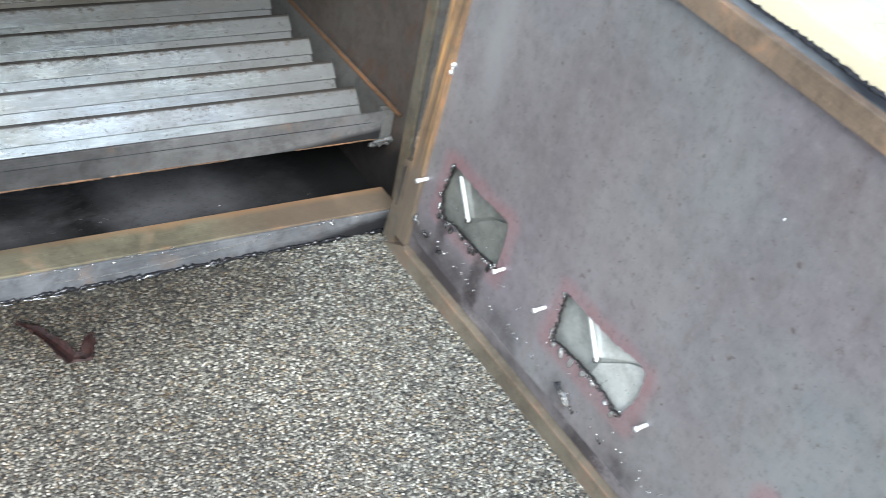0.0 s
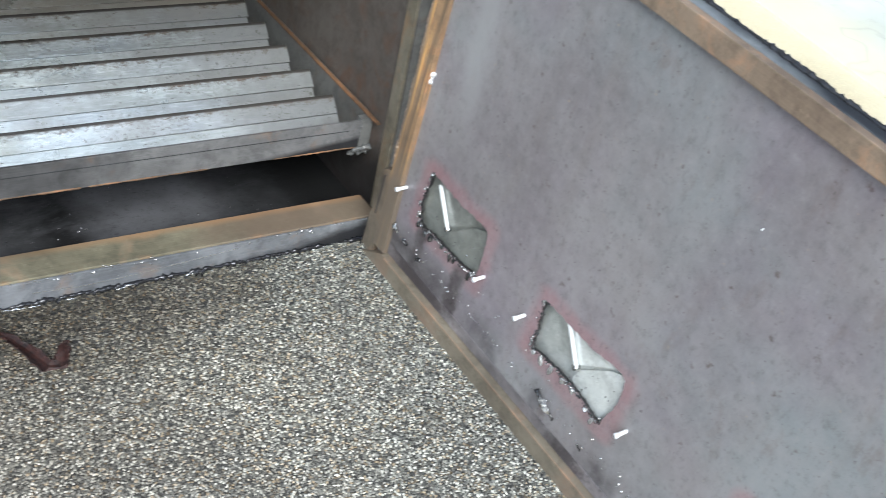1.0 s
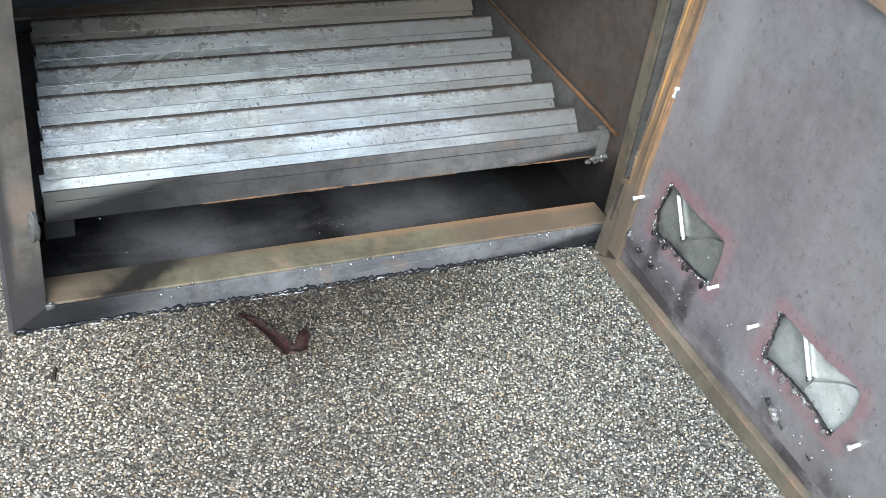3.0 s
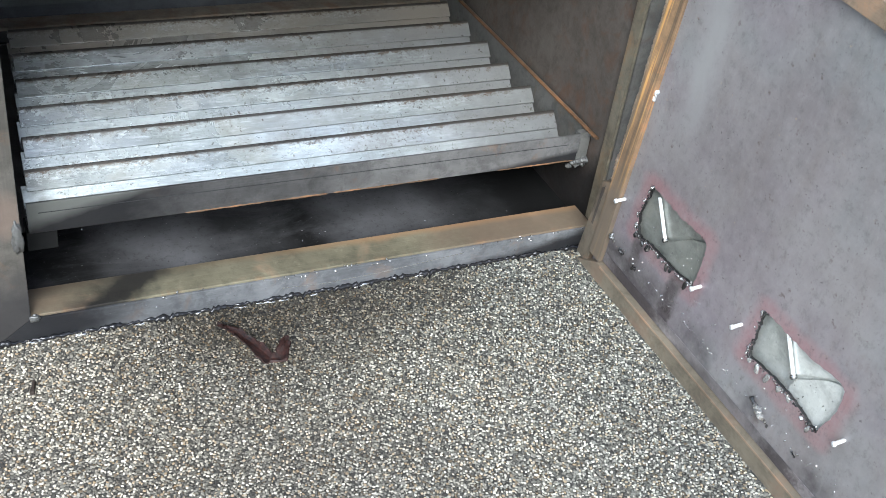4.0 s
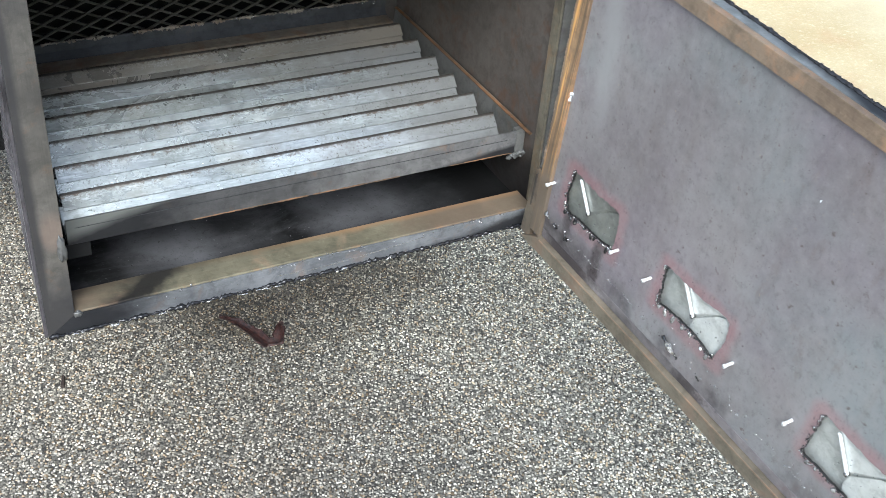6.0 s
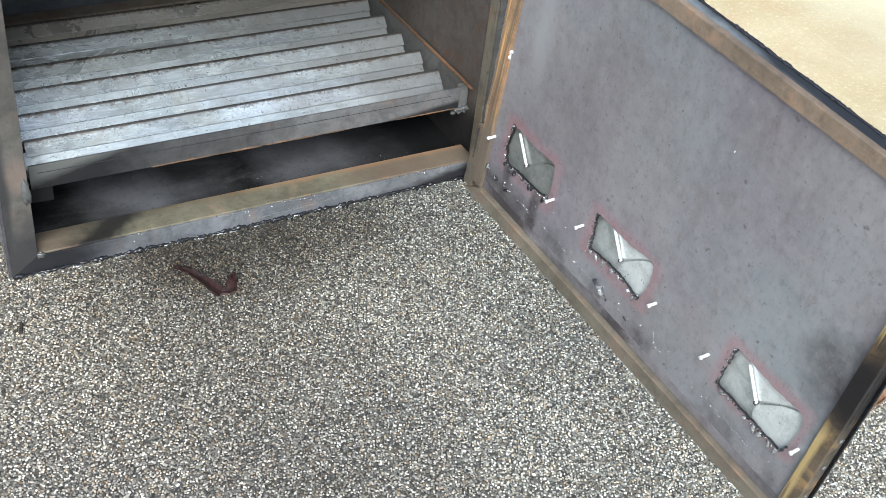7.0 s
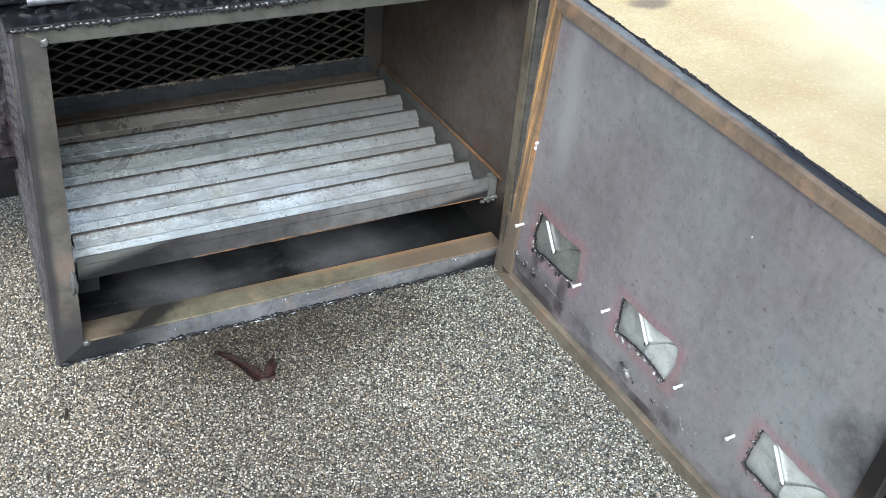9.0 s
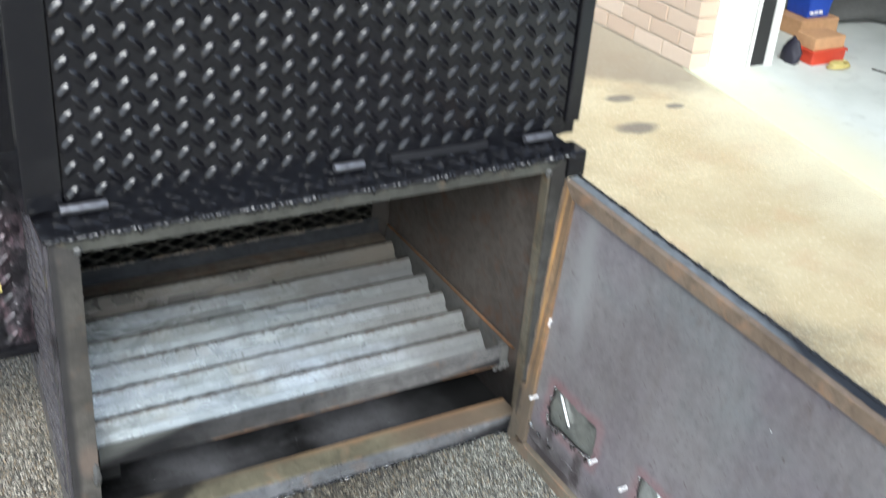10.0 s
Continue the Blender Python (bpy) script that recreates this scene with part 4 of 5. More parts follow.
front_bar(((0, 0), (WIDE, 0), (OPEN_R, OPEN_B), (OPEN_L, OPEN_B)), [SILL_FACE], "blue-grey scorched bottom angle")
front_bar(((0, TOP), (OPEN_L, OPEN_T), (OPEN_R, OPEN_T), (WIDE, TOP)), [TOPRAIL], "grey-green top angle")
front_bar(((0, 0), (OPEN_L, OPEN_B), (OPEN_L, OPEN_T), (0, TOP)), [POST], "grey left upright angle")
front_bar(((WIDE, 0), (WIDE, TOP), (OPEN_R + 0.004, OPEN_T), (OPEN_R + 0.004, OPEN_B)), [UPRIGHT], "grey-brown right upright angle", 0.017)
part("upright_leg", block((OPEN_R, 0.0015, Z0 + OPEN_B + 0.0035), (OPEN_R + 0.0036, 0.018, Z0 + OPEN_T - 0.001), 0.0009), OLIVE, smoker, "olive inner leg of the right upright")
part("sill_strip", block((OPEN_L, 0.002, Z0 + OPEN_B), (OPEN_R, FLANGE, Z0 + OPEN_B + 0.003), 0.001), OCHRE, smoker, "ochre heat-tinted top leg of the sill angle")

def leaning_sheet(y0, y1, z0, z1, x0, x1):
    """A sheet of the outer side, which leans in towards the back."""
    return hull([(x0 + TOE * y0, y0, z0), (x1 + TOE * y0, y0, z0), (x1 + TOE * y1, y1, z0), (x0 + TOE * y1, y1, z0),
                 (x0 + TOE * y0, y0, z1), (x1 + TOE * y0, y0, z1), (x1 + TOE * y1, y1, z1), (x0 + TOE * y1, y1, z1)])


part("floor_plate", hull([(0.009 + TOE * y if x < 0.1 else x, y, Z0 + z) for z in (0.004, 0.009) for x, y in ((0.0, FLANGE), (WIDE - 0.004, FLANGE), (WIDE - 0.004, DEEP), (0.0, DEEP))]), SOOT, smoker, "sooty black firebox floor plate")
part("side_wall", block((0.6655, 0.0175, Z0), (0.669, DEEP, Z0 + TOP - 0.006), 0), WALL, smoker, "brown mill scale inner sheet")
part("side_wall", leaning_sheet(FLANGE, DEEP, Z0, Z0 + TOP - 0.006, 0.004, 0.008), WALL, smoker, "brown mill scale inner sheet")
part("top_plate", block((0.0, FLANGE, Z0 + TOP - 0.006), (WIDE, DEEP + 0.2, Z0 + TOP - 0.001), 0), WALL, smoker)


def back_wall():
    y0, y1 = DEEP - 0.012, DEEP - 0.008
    part("back_plate", block((0.046, y0 - 0.012, Z0 + 0.085), (0.640, y0 - 0.008, Z0 + 0.144), 0.001), BACKPLATE, smoker, "blue-black plate under the mesh")
    part("plate_edge", block((0.05, 0.4462, Z0 + 0.116), (0.634, 0.4490, Z0 + 0.1195), 0.0004), ENDEDGE, smoker, "pale ground lower edge")
    part("plate_foot", hull([(0.046, 0.446, Z0 + 0.112), (0.638, 0.446, Z0 + 0.112), (0.638, 0.462, Z0 + 0.112), (0.046, 0.462, Z0 + 0.112), (0.046, 0.446, Z0 + 0.116), (0.638, 0.446, Z0 + 0.116), (0.638, 0.4605, Z0 + 0.132), (0.046, 0.4605, Z0 + 0.132)]), BACKPLATE, smoker, "sloping foot of the back plate")
    part("corner_plate", block((0.629, y0 - 0.006, Z0 + 0.009), (0.664, y0 - 0.002, Z0 + TOP - 0.008), 0.001), CORNER, smoker, "brown corner plate with weld specks")
    # expanded metal: slit strands that meet in bonds
    bm = bmesh.new()
    long, short, half = 0.0420, 0.0188, 0.0017
    z_low, z_high, x_low, x_high = Z0 + 0.140, Z0 + TOP - 0.01, 0.044, 0.632
    for n in range(int((z_high - z_low) / (short / 2)) + 1):
        z, shift = z_low + n * short / 2, (n % 2) * long / 2
        for m in range(-1, int((x_high - x_low) / long) + 1):
            for side in (0, 1):
                xa = x_low + shift + (m + 0.5 * side) * long
                xb, za, zb = xa + long / 2, z + side * short / 2, z + (1 - side) * short / 2
                if xa < x_low - 0.002 or xb > x_high + 0.002:
                    continue
                y = y0 + (0.002 if side else -0.001)
                hull([(xa, y, za - half), (xb, y, zb - half), (xb, y + 0.003, zb - half), (xa, y + 0.003, za - half),
                      (xa, y, za + half), (xb, y, zb + half), (xb, y + 0.003, zb + half), (xa, y + 0.003, za + half)], bm)
    part("expanded_mesh", bm, MESH, smoker, "dark expanded metal screen at the back")
    for a, b in ((0.10, 0.21), (0.23, 0.34), (0.35, 0.50), (0.51, 0.61)):
        part("mesh_weld", weld_run((a, y0 - 0.010, Z0 + 0.1435), (b, y0 - 0.010, Z0 + 0.1435), 0.0026, 0.006, int(a * 100)), REARBAR, smoker, "ragged grey weld along the screen's foot", True)
    rnd = random.Random(14)
    bm = beads(bmesh.new(), [(rnd.uniform(0.10, 0.63), y0 - 0.013, Z0 + 0.1440 + rnd.gauss(0.0, 0.0018)) for _ in range(70)], 0.0012, 18)
    beads(bm, [(rnd.uniform(0.632, 0.660), y0 - 0.0065, Z0 + rnd.uniform(0.16, 0.40)) for _ in range(14)], 0.0012, 19)
    part("weld_bits", bm, SPATTER, smoker, "bright weld bits along the screen's foot", True, "stuff")
    part("rear_chamber", block((0.044, DEEP + 0.30, Z0), (WIDE, DEEP + 0.31, Z0 + TOP), 0), DARK, smoker, "black wall behind the screen")
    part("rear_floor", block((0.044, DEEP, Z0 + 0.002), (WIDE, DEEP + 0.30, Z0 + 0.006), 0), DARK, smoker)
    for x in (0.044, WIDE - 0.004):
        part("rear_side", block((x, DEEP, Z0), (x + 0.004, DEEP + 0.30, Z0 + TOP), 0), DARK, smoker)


back_wall()


def runner(side):
    """Angle along a side wall that carries the grate."""
    x0, sign = (0.664, -1) if side > 0 else (0.0085, 1)
    prof = ((0.0, 0.044), (0.006, 0.044), (0.010, 0.004), (0.034, 0.004), (0.034, 0.0), (0.0, 0.0))
    low, lean = (1.0, 0.0) if side > 0 else (0.1, TOE)
    bm = prism(prof, 0.062, DEEP - 0.025, lambda a, b, c: (x0 + sign * a + lean * c, c, Z0 + 0.083 + low * b))
    body = part("grate_runner", eased(bm, 0.0008), PLATE, smoker, "grey angle runner along the inner wall")
    if side < 0:
        return
    part("runner_edge", block((x0 + sign * 0.004 - 0.004, 0.030, Z0 + 0.1272), (x0 + sign * 0.004 + 0.001, DEEP - 0.025, Z0 + 0.1290), 0.0008), RUNNER, body, "orange ground top edge")


runner(1)
runner(-1)

# upper cabinet with its tread plate front
PY, PL, PR, P_LOW, P_TOP = 0.055, 0.030, 0.712, Z0 + TOP + 0.006, Z0 + TOP + 0.80
part("cabinet_body", block((-0.012, PY + 0.006, Z0 + TOP + 0.004), (0.735, PY + 0.62, P_TOP + 0.02), 0.003), BLACK, smoker, "black painted cabinet body")
part("cabinet_stile", block((-0.012, PY - 0.006, P_LOW + 0.004), (PL, PY + 0.006, P_TOP), 0.003), BLACK, smoker, "black painted flat border")
part("cabinet_stile", block((PR, PY - 0.004, P_LOW + 0.02), (0.735, PY + 0.006, P_TOP), 0.003), BLACK, smoker, "black painted flat border")


def tread_panel():
    bm = block((PL + 0.002, PY, P_LOW), (PR - 0.002, PY + 0.005, P_TOP - 0.01), 0.001)
    tread((PL + 0.004, PY, P_LOW + 0.012), (1, 0, 0), (0, 0, 1), 21, 25, 0.0322, 0.0305, bm)
    part("tread_panel", bm, BLACK, smoker, "glossy black diamond tread plate panel")


def tread_ledge():
    bm = block((-0.006, -0.004, Z0 + TOP), (0.702, PY + 0.004, Z0 + TOP + 0.006), 0.0015)
    tread((-0.004, 0.0, Z0 + TOP + 0.006), (1, 0, 0), (0, 1, 0), 21, 2, 0.0335, 0.0295, bm)
    part("tread_ledge", bm, BLACK, smoker, "glossy black tread plate ledge over the opening")
    part("ledge_weld", weld_run((-0.004, -0.003, Z0 + TOP + 0.0015), (0.70, -0.003, Z0 + TOP + 0.0015), 0.0042, 0.006, 4), BLACK_WET, smoker, "lumpy glossy black painted weld along the ledge", True)
    part("ledge_end", block((0.684, -0.006, Z0 + TOP - 0.030), (0.712, 0.03, Z0 + TOP + 0.008), 0.003), BLACK, smoker, "black ledge end block")


def outer_side():
    """The leaning side plate, and the tread plate wing that stands out from it."""
    along = Vector((-TOE, -1.0, 0.0)).normalized()
    bm = leaning_sheet(0.004, DEEP, Z0 - 0.001, Z0 + TOP - 0.002, -0.004, 0.0)
    tread((-0.004 + TOE * 0.47, 0.47, Z0 + 0.06), along, (0, 0, 1), 13, 12, 0.0335, 0.0300, bm)
    part("side_plate", bm, SCALE, smoker, "dull purple-grey tread plate side")
    bm = block((-0.32, 0.250, Z0 + 0.172), (0.012, 0.255, Z0 + TOP - 0.004), 0.001)
    tread((-0.318, 0.250, Z0 + 0.176), (1, 0, 0), (0, 0, 1), 10, 9, 0.0325, 0.0300, bm)
    wing = part("wing_panel", bm, SHEEN, smoker, "purple-black tread plate wing beside the firebox")
    part("wing_rib", block((-0.32, 0.236, Z0 + 0.160), (0.012, 0.255, Z0 + 0.1715), 0.002), BLACK, wing, "glossy black rib along the wing's foot")
    part("strap", block((-0.30, 0.243, Z0 + 0.262), (-0.024, 0.2465, Z0 + 0.273), 0.001), YELLOW, wing, "yellow strap across the wing")
    part("main_chamber", block((-0.42, 0.80, 0.26), (0.40, 1.25, 1.30), 0.03), BLACK, smoker, "black painted main chamber behind the firebox")


tread_panel()
tread_ledge()
outer_side()
for a, b in ((0.024, 0.077), (0.357, 0.398), (0.640, 0.684)):
    bm = rod((a, PY - 0.012, Z0 + TOP + 0.014), (b, PY - 0.012, Z0 + TOP + 0.014), 0.0055, None, 14)
    part("hinge_barrel", eased(bm, 0.001), BARREL, smoker, "worn shiny hinge barrel with black paint", True)
# black strip added in place of the dark slot below the panel
part("slot_bar", block((0.44, PY - 0.008, Z0 + TOP + 0.007), (0.585, PY - 0.001, Z0 + TOP + 0.016), 0.001), BLACK_EDGE, smoker, "matt black strip added for a dark slot")
for x in (0.25, 0.43):
    part("leg", block((x - 0.025, DEEP + 0.22, 0.0), (x + 0.025, DEEP + 0.27, Z0 + 0.002), 0.003), BLACK, smoker, "black square tube leg")


def welds():
    rnd = random.Random(9)
    bm = weld_run((0.0, -0.0005, Z0 + 0.0008), (0.655, -0.0005, Z0 + 0.0008), 0.0029, 0.0070, 7, 0.0026)
    part("bottom_weld", bm, SLAG_BLACK, smoker, "ragged dark shiny weld under the sill", True)
    for a, b in (((0.281, 0.0125), (0.318, 0.0105)), ((0.322, 0.0095), (0.388, 0.0115)), ((0.392, 0.012), (0.491, 0.0195))):
        pts = [(x, y, Z0 + z + d) for y in (-0.0006, 0.0004) for d, (x, z) in ((-0.0004, a), (-0.0004, b), (0.0004, b), (0.0004, a))]
        part("scratch", hull(pts), SPATTER, smoker, "bright scratch along the sill's face")
    bm = bmesh.new()
    for n in range(46):
        x = rnd.choice((rnd.uniform(0.06, 0.64), rnd.gauss(0.35, 0.03), rnd.gauss(0.29, 0.02), rnd.gauss(0.56, 0.05)))
        beads(bm, [(min(max(x, 0.04), 0.645), -0.0003, Z0 + rnd.gauss(0.026, 0.0025))], 0.0015, n)
    beads(bm, [(rnd.uniform(0.02, 0.64), -0.0005, Z0 + rnd.uniform(0.004, 0.026)) for _ in range(14)], 0.0008, 5)
    # short bright slivers added as glints on the dark bottom weld
    for n in range(26):
        at = rnd.uniform(0.01, 0.64)
        weld_run((at, -0.0030, Z0 - rnd.uniform(-0.001, 0.002)), (at + rnd.uniform(0.004, 0.012), -0.0030, Z0 - rnd.uniform(-0.001, 0.002)), 0.0009, 0.004, n, 0.0, bm)
    part("weld_spatter", bm, SPATTER, smoker, "bright weld spatter on the sill and slivers for weld glints", True, "stuff")
    for name, x, z, tall in (("post_weld", 0.0295, 0.123, 0.017), ("corner_weld", 0.036, 0.027, 0.004), ("corner_weld", 0.031, 0.440, 0.005), ("corner_weld", 0.656, 0.436, 0.006)):
        bm = bmesh.new()
        bmesh.ops.create_icosphere(bm, subdivisions=3, radius=1)
        for v in bm.verts:
            v.co *= 1 + 0.5 * noise.noise(v.co * 2.2 + Vector((z * 50, x, 0)))
            v.co = Vector((x + v.co.x * 0.0048, -0.0005 + v.co.y * 0.003, Z0 + z + v.co.z * tall))
        part(name, bm, WELD, smoker, "grey weld bead", True)
    bm = bmesh.new()
    beads(bm, [(rnd.uniform(0.05, 0.63), rnd.uniform(0.06, 0.16), Z0 + 0.0098) for _ in range(26)], 0.0008, 15)
    part("floor_spatter", bm, SPATTER, smoker, "bright spatter on the sooty floor", True, "stuff")


welds()


# ---- the grate on its runners
grate = new("grate")
grate.location = (0.34, 0.25, Z0 + 0.087)
tagged(grate, "pale steel angle-iron grate of overlapping bars", "grate")
GX0, GX1 = -0.297, 0.295


def angle_outline(leg, thick, flip=1):
    """An angle iron's section, ridge up at (0, 0), legs falling both ways at 45 degrees."""
    h = leg * math.sqrt(0.5)
    t = thick * math.sqrt(2)
    return [(0, 0), (h, -h * flip), (h - thick * 0.7, (-h - thick * 0.7) * flip), (0, -t * flip), (-h + thick * 0.7, (-h - thick * 0.7) * flip), (-h, -h * flip)]


def grate_bars():
    pitch, first, ridge = 0.0603, 0.0925 - 0.25, 0.1342 - 0.087
    rnd = random.Random(3)
    for n in range(6):
        y = first + n * pitch
        e = rnd.uniform(-0.002, 0.002)
        left = GX0 + 0.006 + TOE * n * pitch      # the outer ends follow the leaning side
        bm = prism(angle_outline(0.0215, 0.003), left + e, GX1 + e, lambda a, b, c: (c, y + a, ridge + b))
        part("bar", eased(bm, 0.0006), BARS, grate)
        bm = prism(angle_outline(0.034, 0.003, -1), left - 0.003 + e, GX1 + e - 0.001, lambda a, b, c: (c, y - pitch / 2 + a, ridge - 0.0385 + b))
        if n == 0:
            bm.free()
            bm = hull([(GX0, y - pitch / 2, ridge - 0.0385), (GX1, y - pitch / 2, ridge - 0.0385), (GX1, y - 0.0065, ridge - 0.0147), (GX0, y - 0.0065, ridge - 0.0147),
                       (GX0, y - pitch / 2 - 0.002, ridge - 0.0365), (GX1, y - pitch / 2 - 0.002, ridge - 0.0365), (GX1, y - 0.0085, ridge - 0.0127), (GX0, y - 0.0085, ridge - 0.0127)])
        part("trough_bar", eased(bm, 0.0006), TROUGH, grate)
    y = 0.047 - 0.25
    prof = ((0, 0.0), (0, 0.034), (0.003, 0.034), (0.003, 0.003), (0.026, 0.003), (0.026, 0.0))
    bm = prism(prof, GX0, GX1 + 0.012, lambda a, b, c: (c, y + a, 0.004 + b))
    part("front_rail", eased(bm, 0.0008), RAIL, grate, "scorched grey front angle with orange lower edge")
    for a, b, seed in ((GX0 + 0.148, GX0 + 0.30, 2), (GX0 + 0.305, GX0 + 0.43, 5), (GX0 + 0.50, GX1 + 0.010, 9)):
        part("rail_lip", weld_run((a, y + 0.0006, 0.0042), (b, y + 0.0006, 0.0042), 0.0013, 0.012, seed, 0.0, None, 0.5), RUNNER, grate, "orange ground lower edge", True)
    part("rail_seam", block((GX0 + 0.01, y - 0.0005, 0.0264), (GX1 - 0.002, y + 0.001, 0.0270), 0), BACKPLATE, grate, "dark seam along the front rail")
    part("end_block", block((GX0 - 0.002, y + 0.004, -0.019), (GX0 + 0.026, y + 0.03, 0.003), 0.001), DARK, grate, "dark stub under the rail")
    part("end_tab", block((GX1 + 0.0135, y + 0.003, -0.004), (GX1 + 0.0285, y + 0.012, 0.038), 0.001), PLATE, grate, "grey welded end tab")
    bm = beads(bmesh.new(), [(GX1 + 0.004 + 0.0019 * q, y + 0.001, -0.003 + 0.0025 * math.sin(5 * q)) for q in range(14)], 0.0024, 23, 0.9)
    weld_run((GX1 + 0.006, y + 0.001, 0.0), (GX1 + 0.0285, y + 0.001, 0.003), 0.003, 0.004, 8, 0.0, bm)
    weld_run((GX1 + 0.0128, y + 0.001, 0.004), (GX1 + 0.0132, y + 0.001, 0.034), 0.0012, 0.004, 9, 0.0, bm)
    part("end_weld", bm, WELD, grate, "pale crumbly weld round the end tab", False)
    part("rear_bar", block((GX0, first + 6 * pitch - 0.035, ridge - 0.014), (GX1, first + 6 * pitch - 0.0085, ridge - 0.010), 0.001), REARBAR, grate, "brown flat bar at the rear")


grate_bars()


# ---- the firebox door, swung open
HINGE, SWING, SAG = (0.6326, 0.0021), -85.96, 5.33
D_LOW, D_HIGH, D_LEFT, D_RIGHT = 0.008, 0.472, 0.026, 0.678
TOP_L, TOP_R = 0.466, 0.4745      # the top angle climbs towards the free end


def hole_outline(n):
    """A torch-cut slot: sharp end by the hinge, rounded at the other."""
    cx, cz, hx, hz = HOLES[n]
    rnd = random.Random(30 + n)
    corners = VENTS[n]
    path = []
    for k in range(len(corners)):
        (ax, az, _), (bx, bz, r), (dx, dz, _) = corners[k - 1], corners[k], corners[(k + 1) % len(corners)]
        b = Vector((bx, bz))
        p = b + (Vector((ax, az)) - b).normalized() * r
        q = b + (Vector((dx, dz)) - b).normalized() * r
        path += [p * (1 - t) ** 2 + b * 2 * t * (1 - t) + q * t * t for t in np.linspace(0, 1, 6)]
    pts = []
    for p, q in zip(path, path[1:] + path[:1]):
        m = max(1, int((q - p).length / 0.0035))
        pts += [p + (q - p) * t / m for t in range(m)]
    rough = 0.0009 if n else 0.0013
    out = [(p.x + rnd.uniform(-rough, rough), p.y + rnd.uniform(-rough, rough)) for p in pts]
    return sorted(out, key=lambda p: -math.atan2(p[1] - cz, p[0] - cx))


def door_sheet():
    bm = bmesh.new()
    thick = 0.0036
    xs = [0.043]
    for cx, cz, hx, hz in HOLES:
        xs += [cx - hx - 0.02, cx + hx + 0.012]
    xs.append(D_RIGHT - 0.004)
    z0, z1 = D_LOW + 0.004, TOP_L - 0.006
    zb, zt = 0.085, 0.184

    def quad(a, b, c, d):
        bm.faces.new([bm.verts.new((x, 0, z)) for x, z in (a, b, c, d)])

    quad((xs[0], z0), (xs[-1], z0), (xs[-1], zb), (xs[0], zb))
    quad((xs[0], zt), (xs[-1], zt), (xs[-1], z1), (xs[0], z1))
    for i in (0, 2, 4, 6):
        quad((xs[i], zb), (xs[i + 1], zb), (xs[i + 1], zt), (xs[i], zt))
    for n, (cx, cz, hx, hz) in enumerate(HOLES):
        a, b = xs[1 + 2 * n], xs[2 + 2 * n]
        inner = hole_outline(n)
        outer = []
        for x, z in inner:
            dx, dz = x - cx, z - cz
            k = min(((b if dx > 0 else a) - cx) / dx if abs(dx) > 1e-6 else 1e9, ((zt if dz > 0 else zb) - cz) / dz if abs(dz) > 1e-6 else 1e9)
            outer.append((cx + dx * k, cz + dz * k))
        m = len(inner)
        vi = [bm.verts.new((x, 0, z)) for x, z in inner]
        vb = [bm.verts.new((x, thick, z)) for x, z in inner]
        vo = [bm.verts.new((x, 0, z)) for x, z in outer]
        for i in range(m):
            j = (i + 1) % m
            bm.faces.new((vi[i], vi[j], vo[j], vo[i]))
            f = bm.faces.new((vi[j], vi[i], vb[i], vb[j]))
            f.material_index = 1
            if abs(outer[i][0] - outer[j][0]) > 1e-6 and abs(outer[i][1] - outer[j][1]) > 1e-6:
                corner = (b if max(outer[i][0], outer[j][0]) > b - 1e-6 else a, zt if max(outer[i][1], outer[j][1]) > zt - 1e-6 else zb)
                bm.faces.new((vo[i], vo[j], bm.verts.new((corner[0], 0, corner[1]))))
    bmesh.ops.remove_doubles(bm, verts=list(bm.verts), dist=0.00005)
    for f in list(bm.faces):
        if f.calc_area() < 1e-10:
            bm.faces.remove(f)
    me_door = part("door", bm, [SHEET, SLAG], smoker, "open purple-grey firebox door with three torch-cut vents")
    me_door.matrix_basis = pose(HINGE[0], HINGE[1], Z0, 0, SAG, SWING)
    return me_door


door = door_sheet()


def door_bar(points, material, label, deep=0.018, proud=-0.006, name="door_frame_bar"):
    pts = [(s, proud, z) for s, z in points] + [(s, deep, z) for s, z in points]
    part(name, eased(hull(pts), 0.001), material, door, label)


IN_L, IN_LT, IN_R, IN_B, IN_TL, IN_TR = 0.060, 0.050, 0.659, 0.030, 0.4465, 0.4555
door_bar(((0.0405, IN_B), (IN_L, IN_B), (IN_LT, IN_TL), (0.0285, TOP_L)), HINGE_ANGLE, "orange rust-tinted hinge-side angle", 0.012)
part("bar_weld", weld_run((0.0375, -0.0045, 0.13), (0.0285, -0.0045, 0.455), 0.0021, 0.006, 17, 0.0, None, 0.7), TOPBAR, door, "tan weld along the hinge-side angle", True)
part("hinge_lug", eased(hull([(0.019, -0.004, 0.012), (0.0400, -0.004, 0.012), (0.0400, 0.010, 0.012), (0.019, 0.010, 0.012), (0.023, -0.004, 0.118), (0.0375, -0.004, 0.126), (0.0375, 0.010, 0.126), (0.023, 0.010, 0.118)]), 0.001), LUG, door, "brown hinge lug with a dark slot")
# no recess is cut: a thin dark strip gives the slot's shade
part("lug_slot", eased(hull([(0.0275, -0.0046, 0.062), (0.0305, -0.0046, 0.062), (0.0305, -0.0030, 0.062), (0.0275, -0.0030, 0.062), (0.0270, -0.0046, 0.112), (0.0310, -0.0046, 0.116), (0.0310, -0.0030, 0.116), (0.0270, -0.0030, 0.112)]), 0.0004), CORNER, door, "dark strip laid on the hinge lug for its slot's shade")
door_bar(((0.0285, TOP_L), (IN_LT, IN_TL), (IN_R, IN_TR), (D_RIGHT, TOP_R)), TOPBAR, "orange-tinted top angle", 0.003)
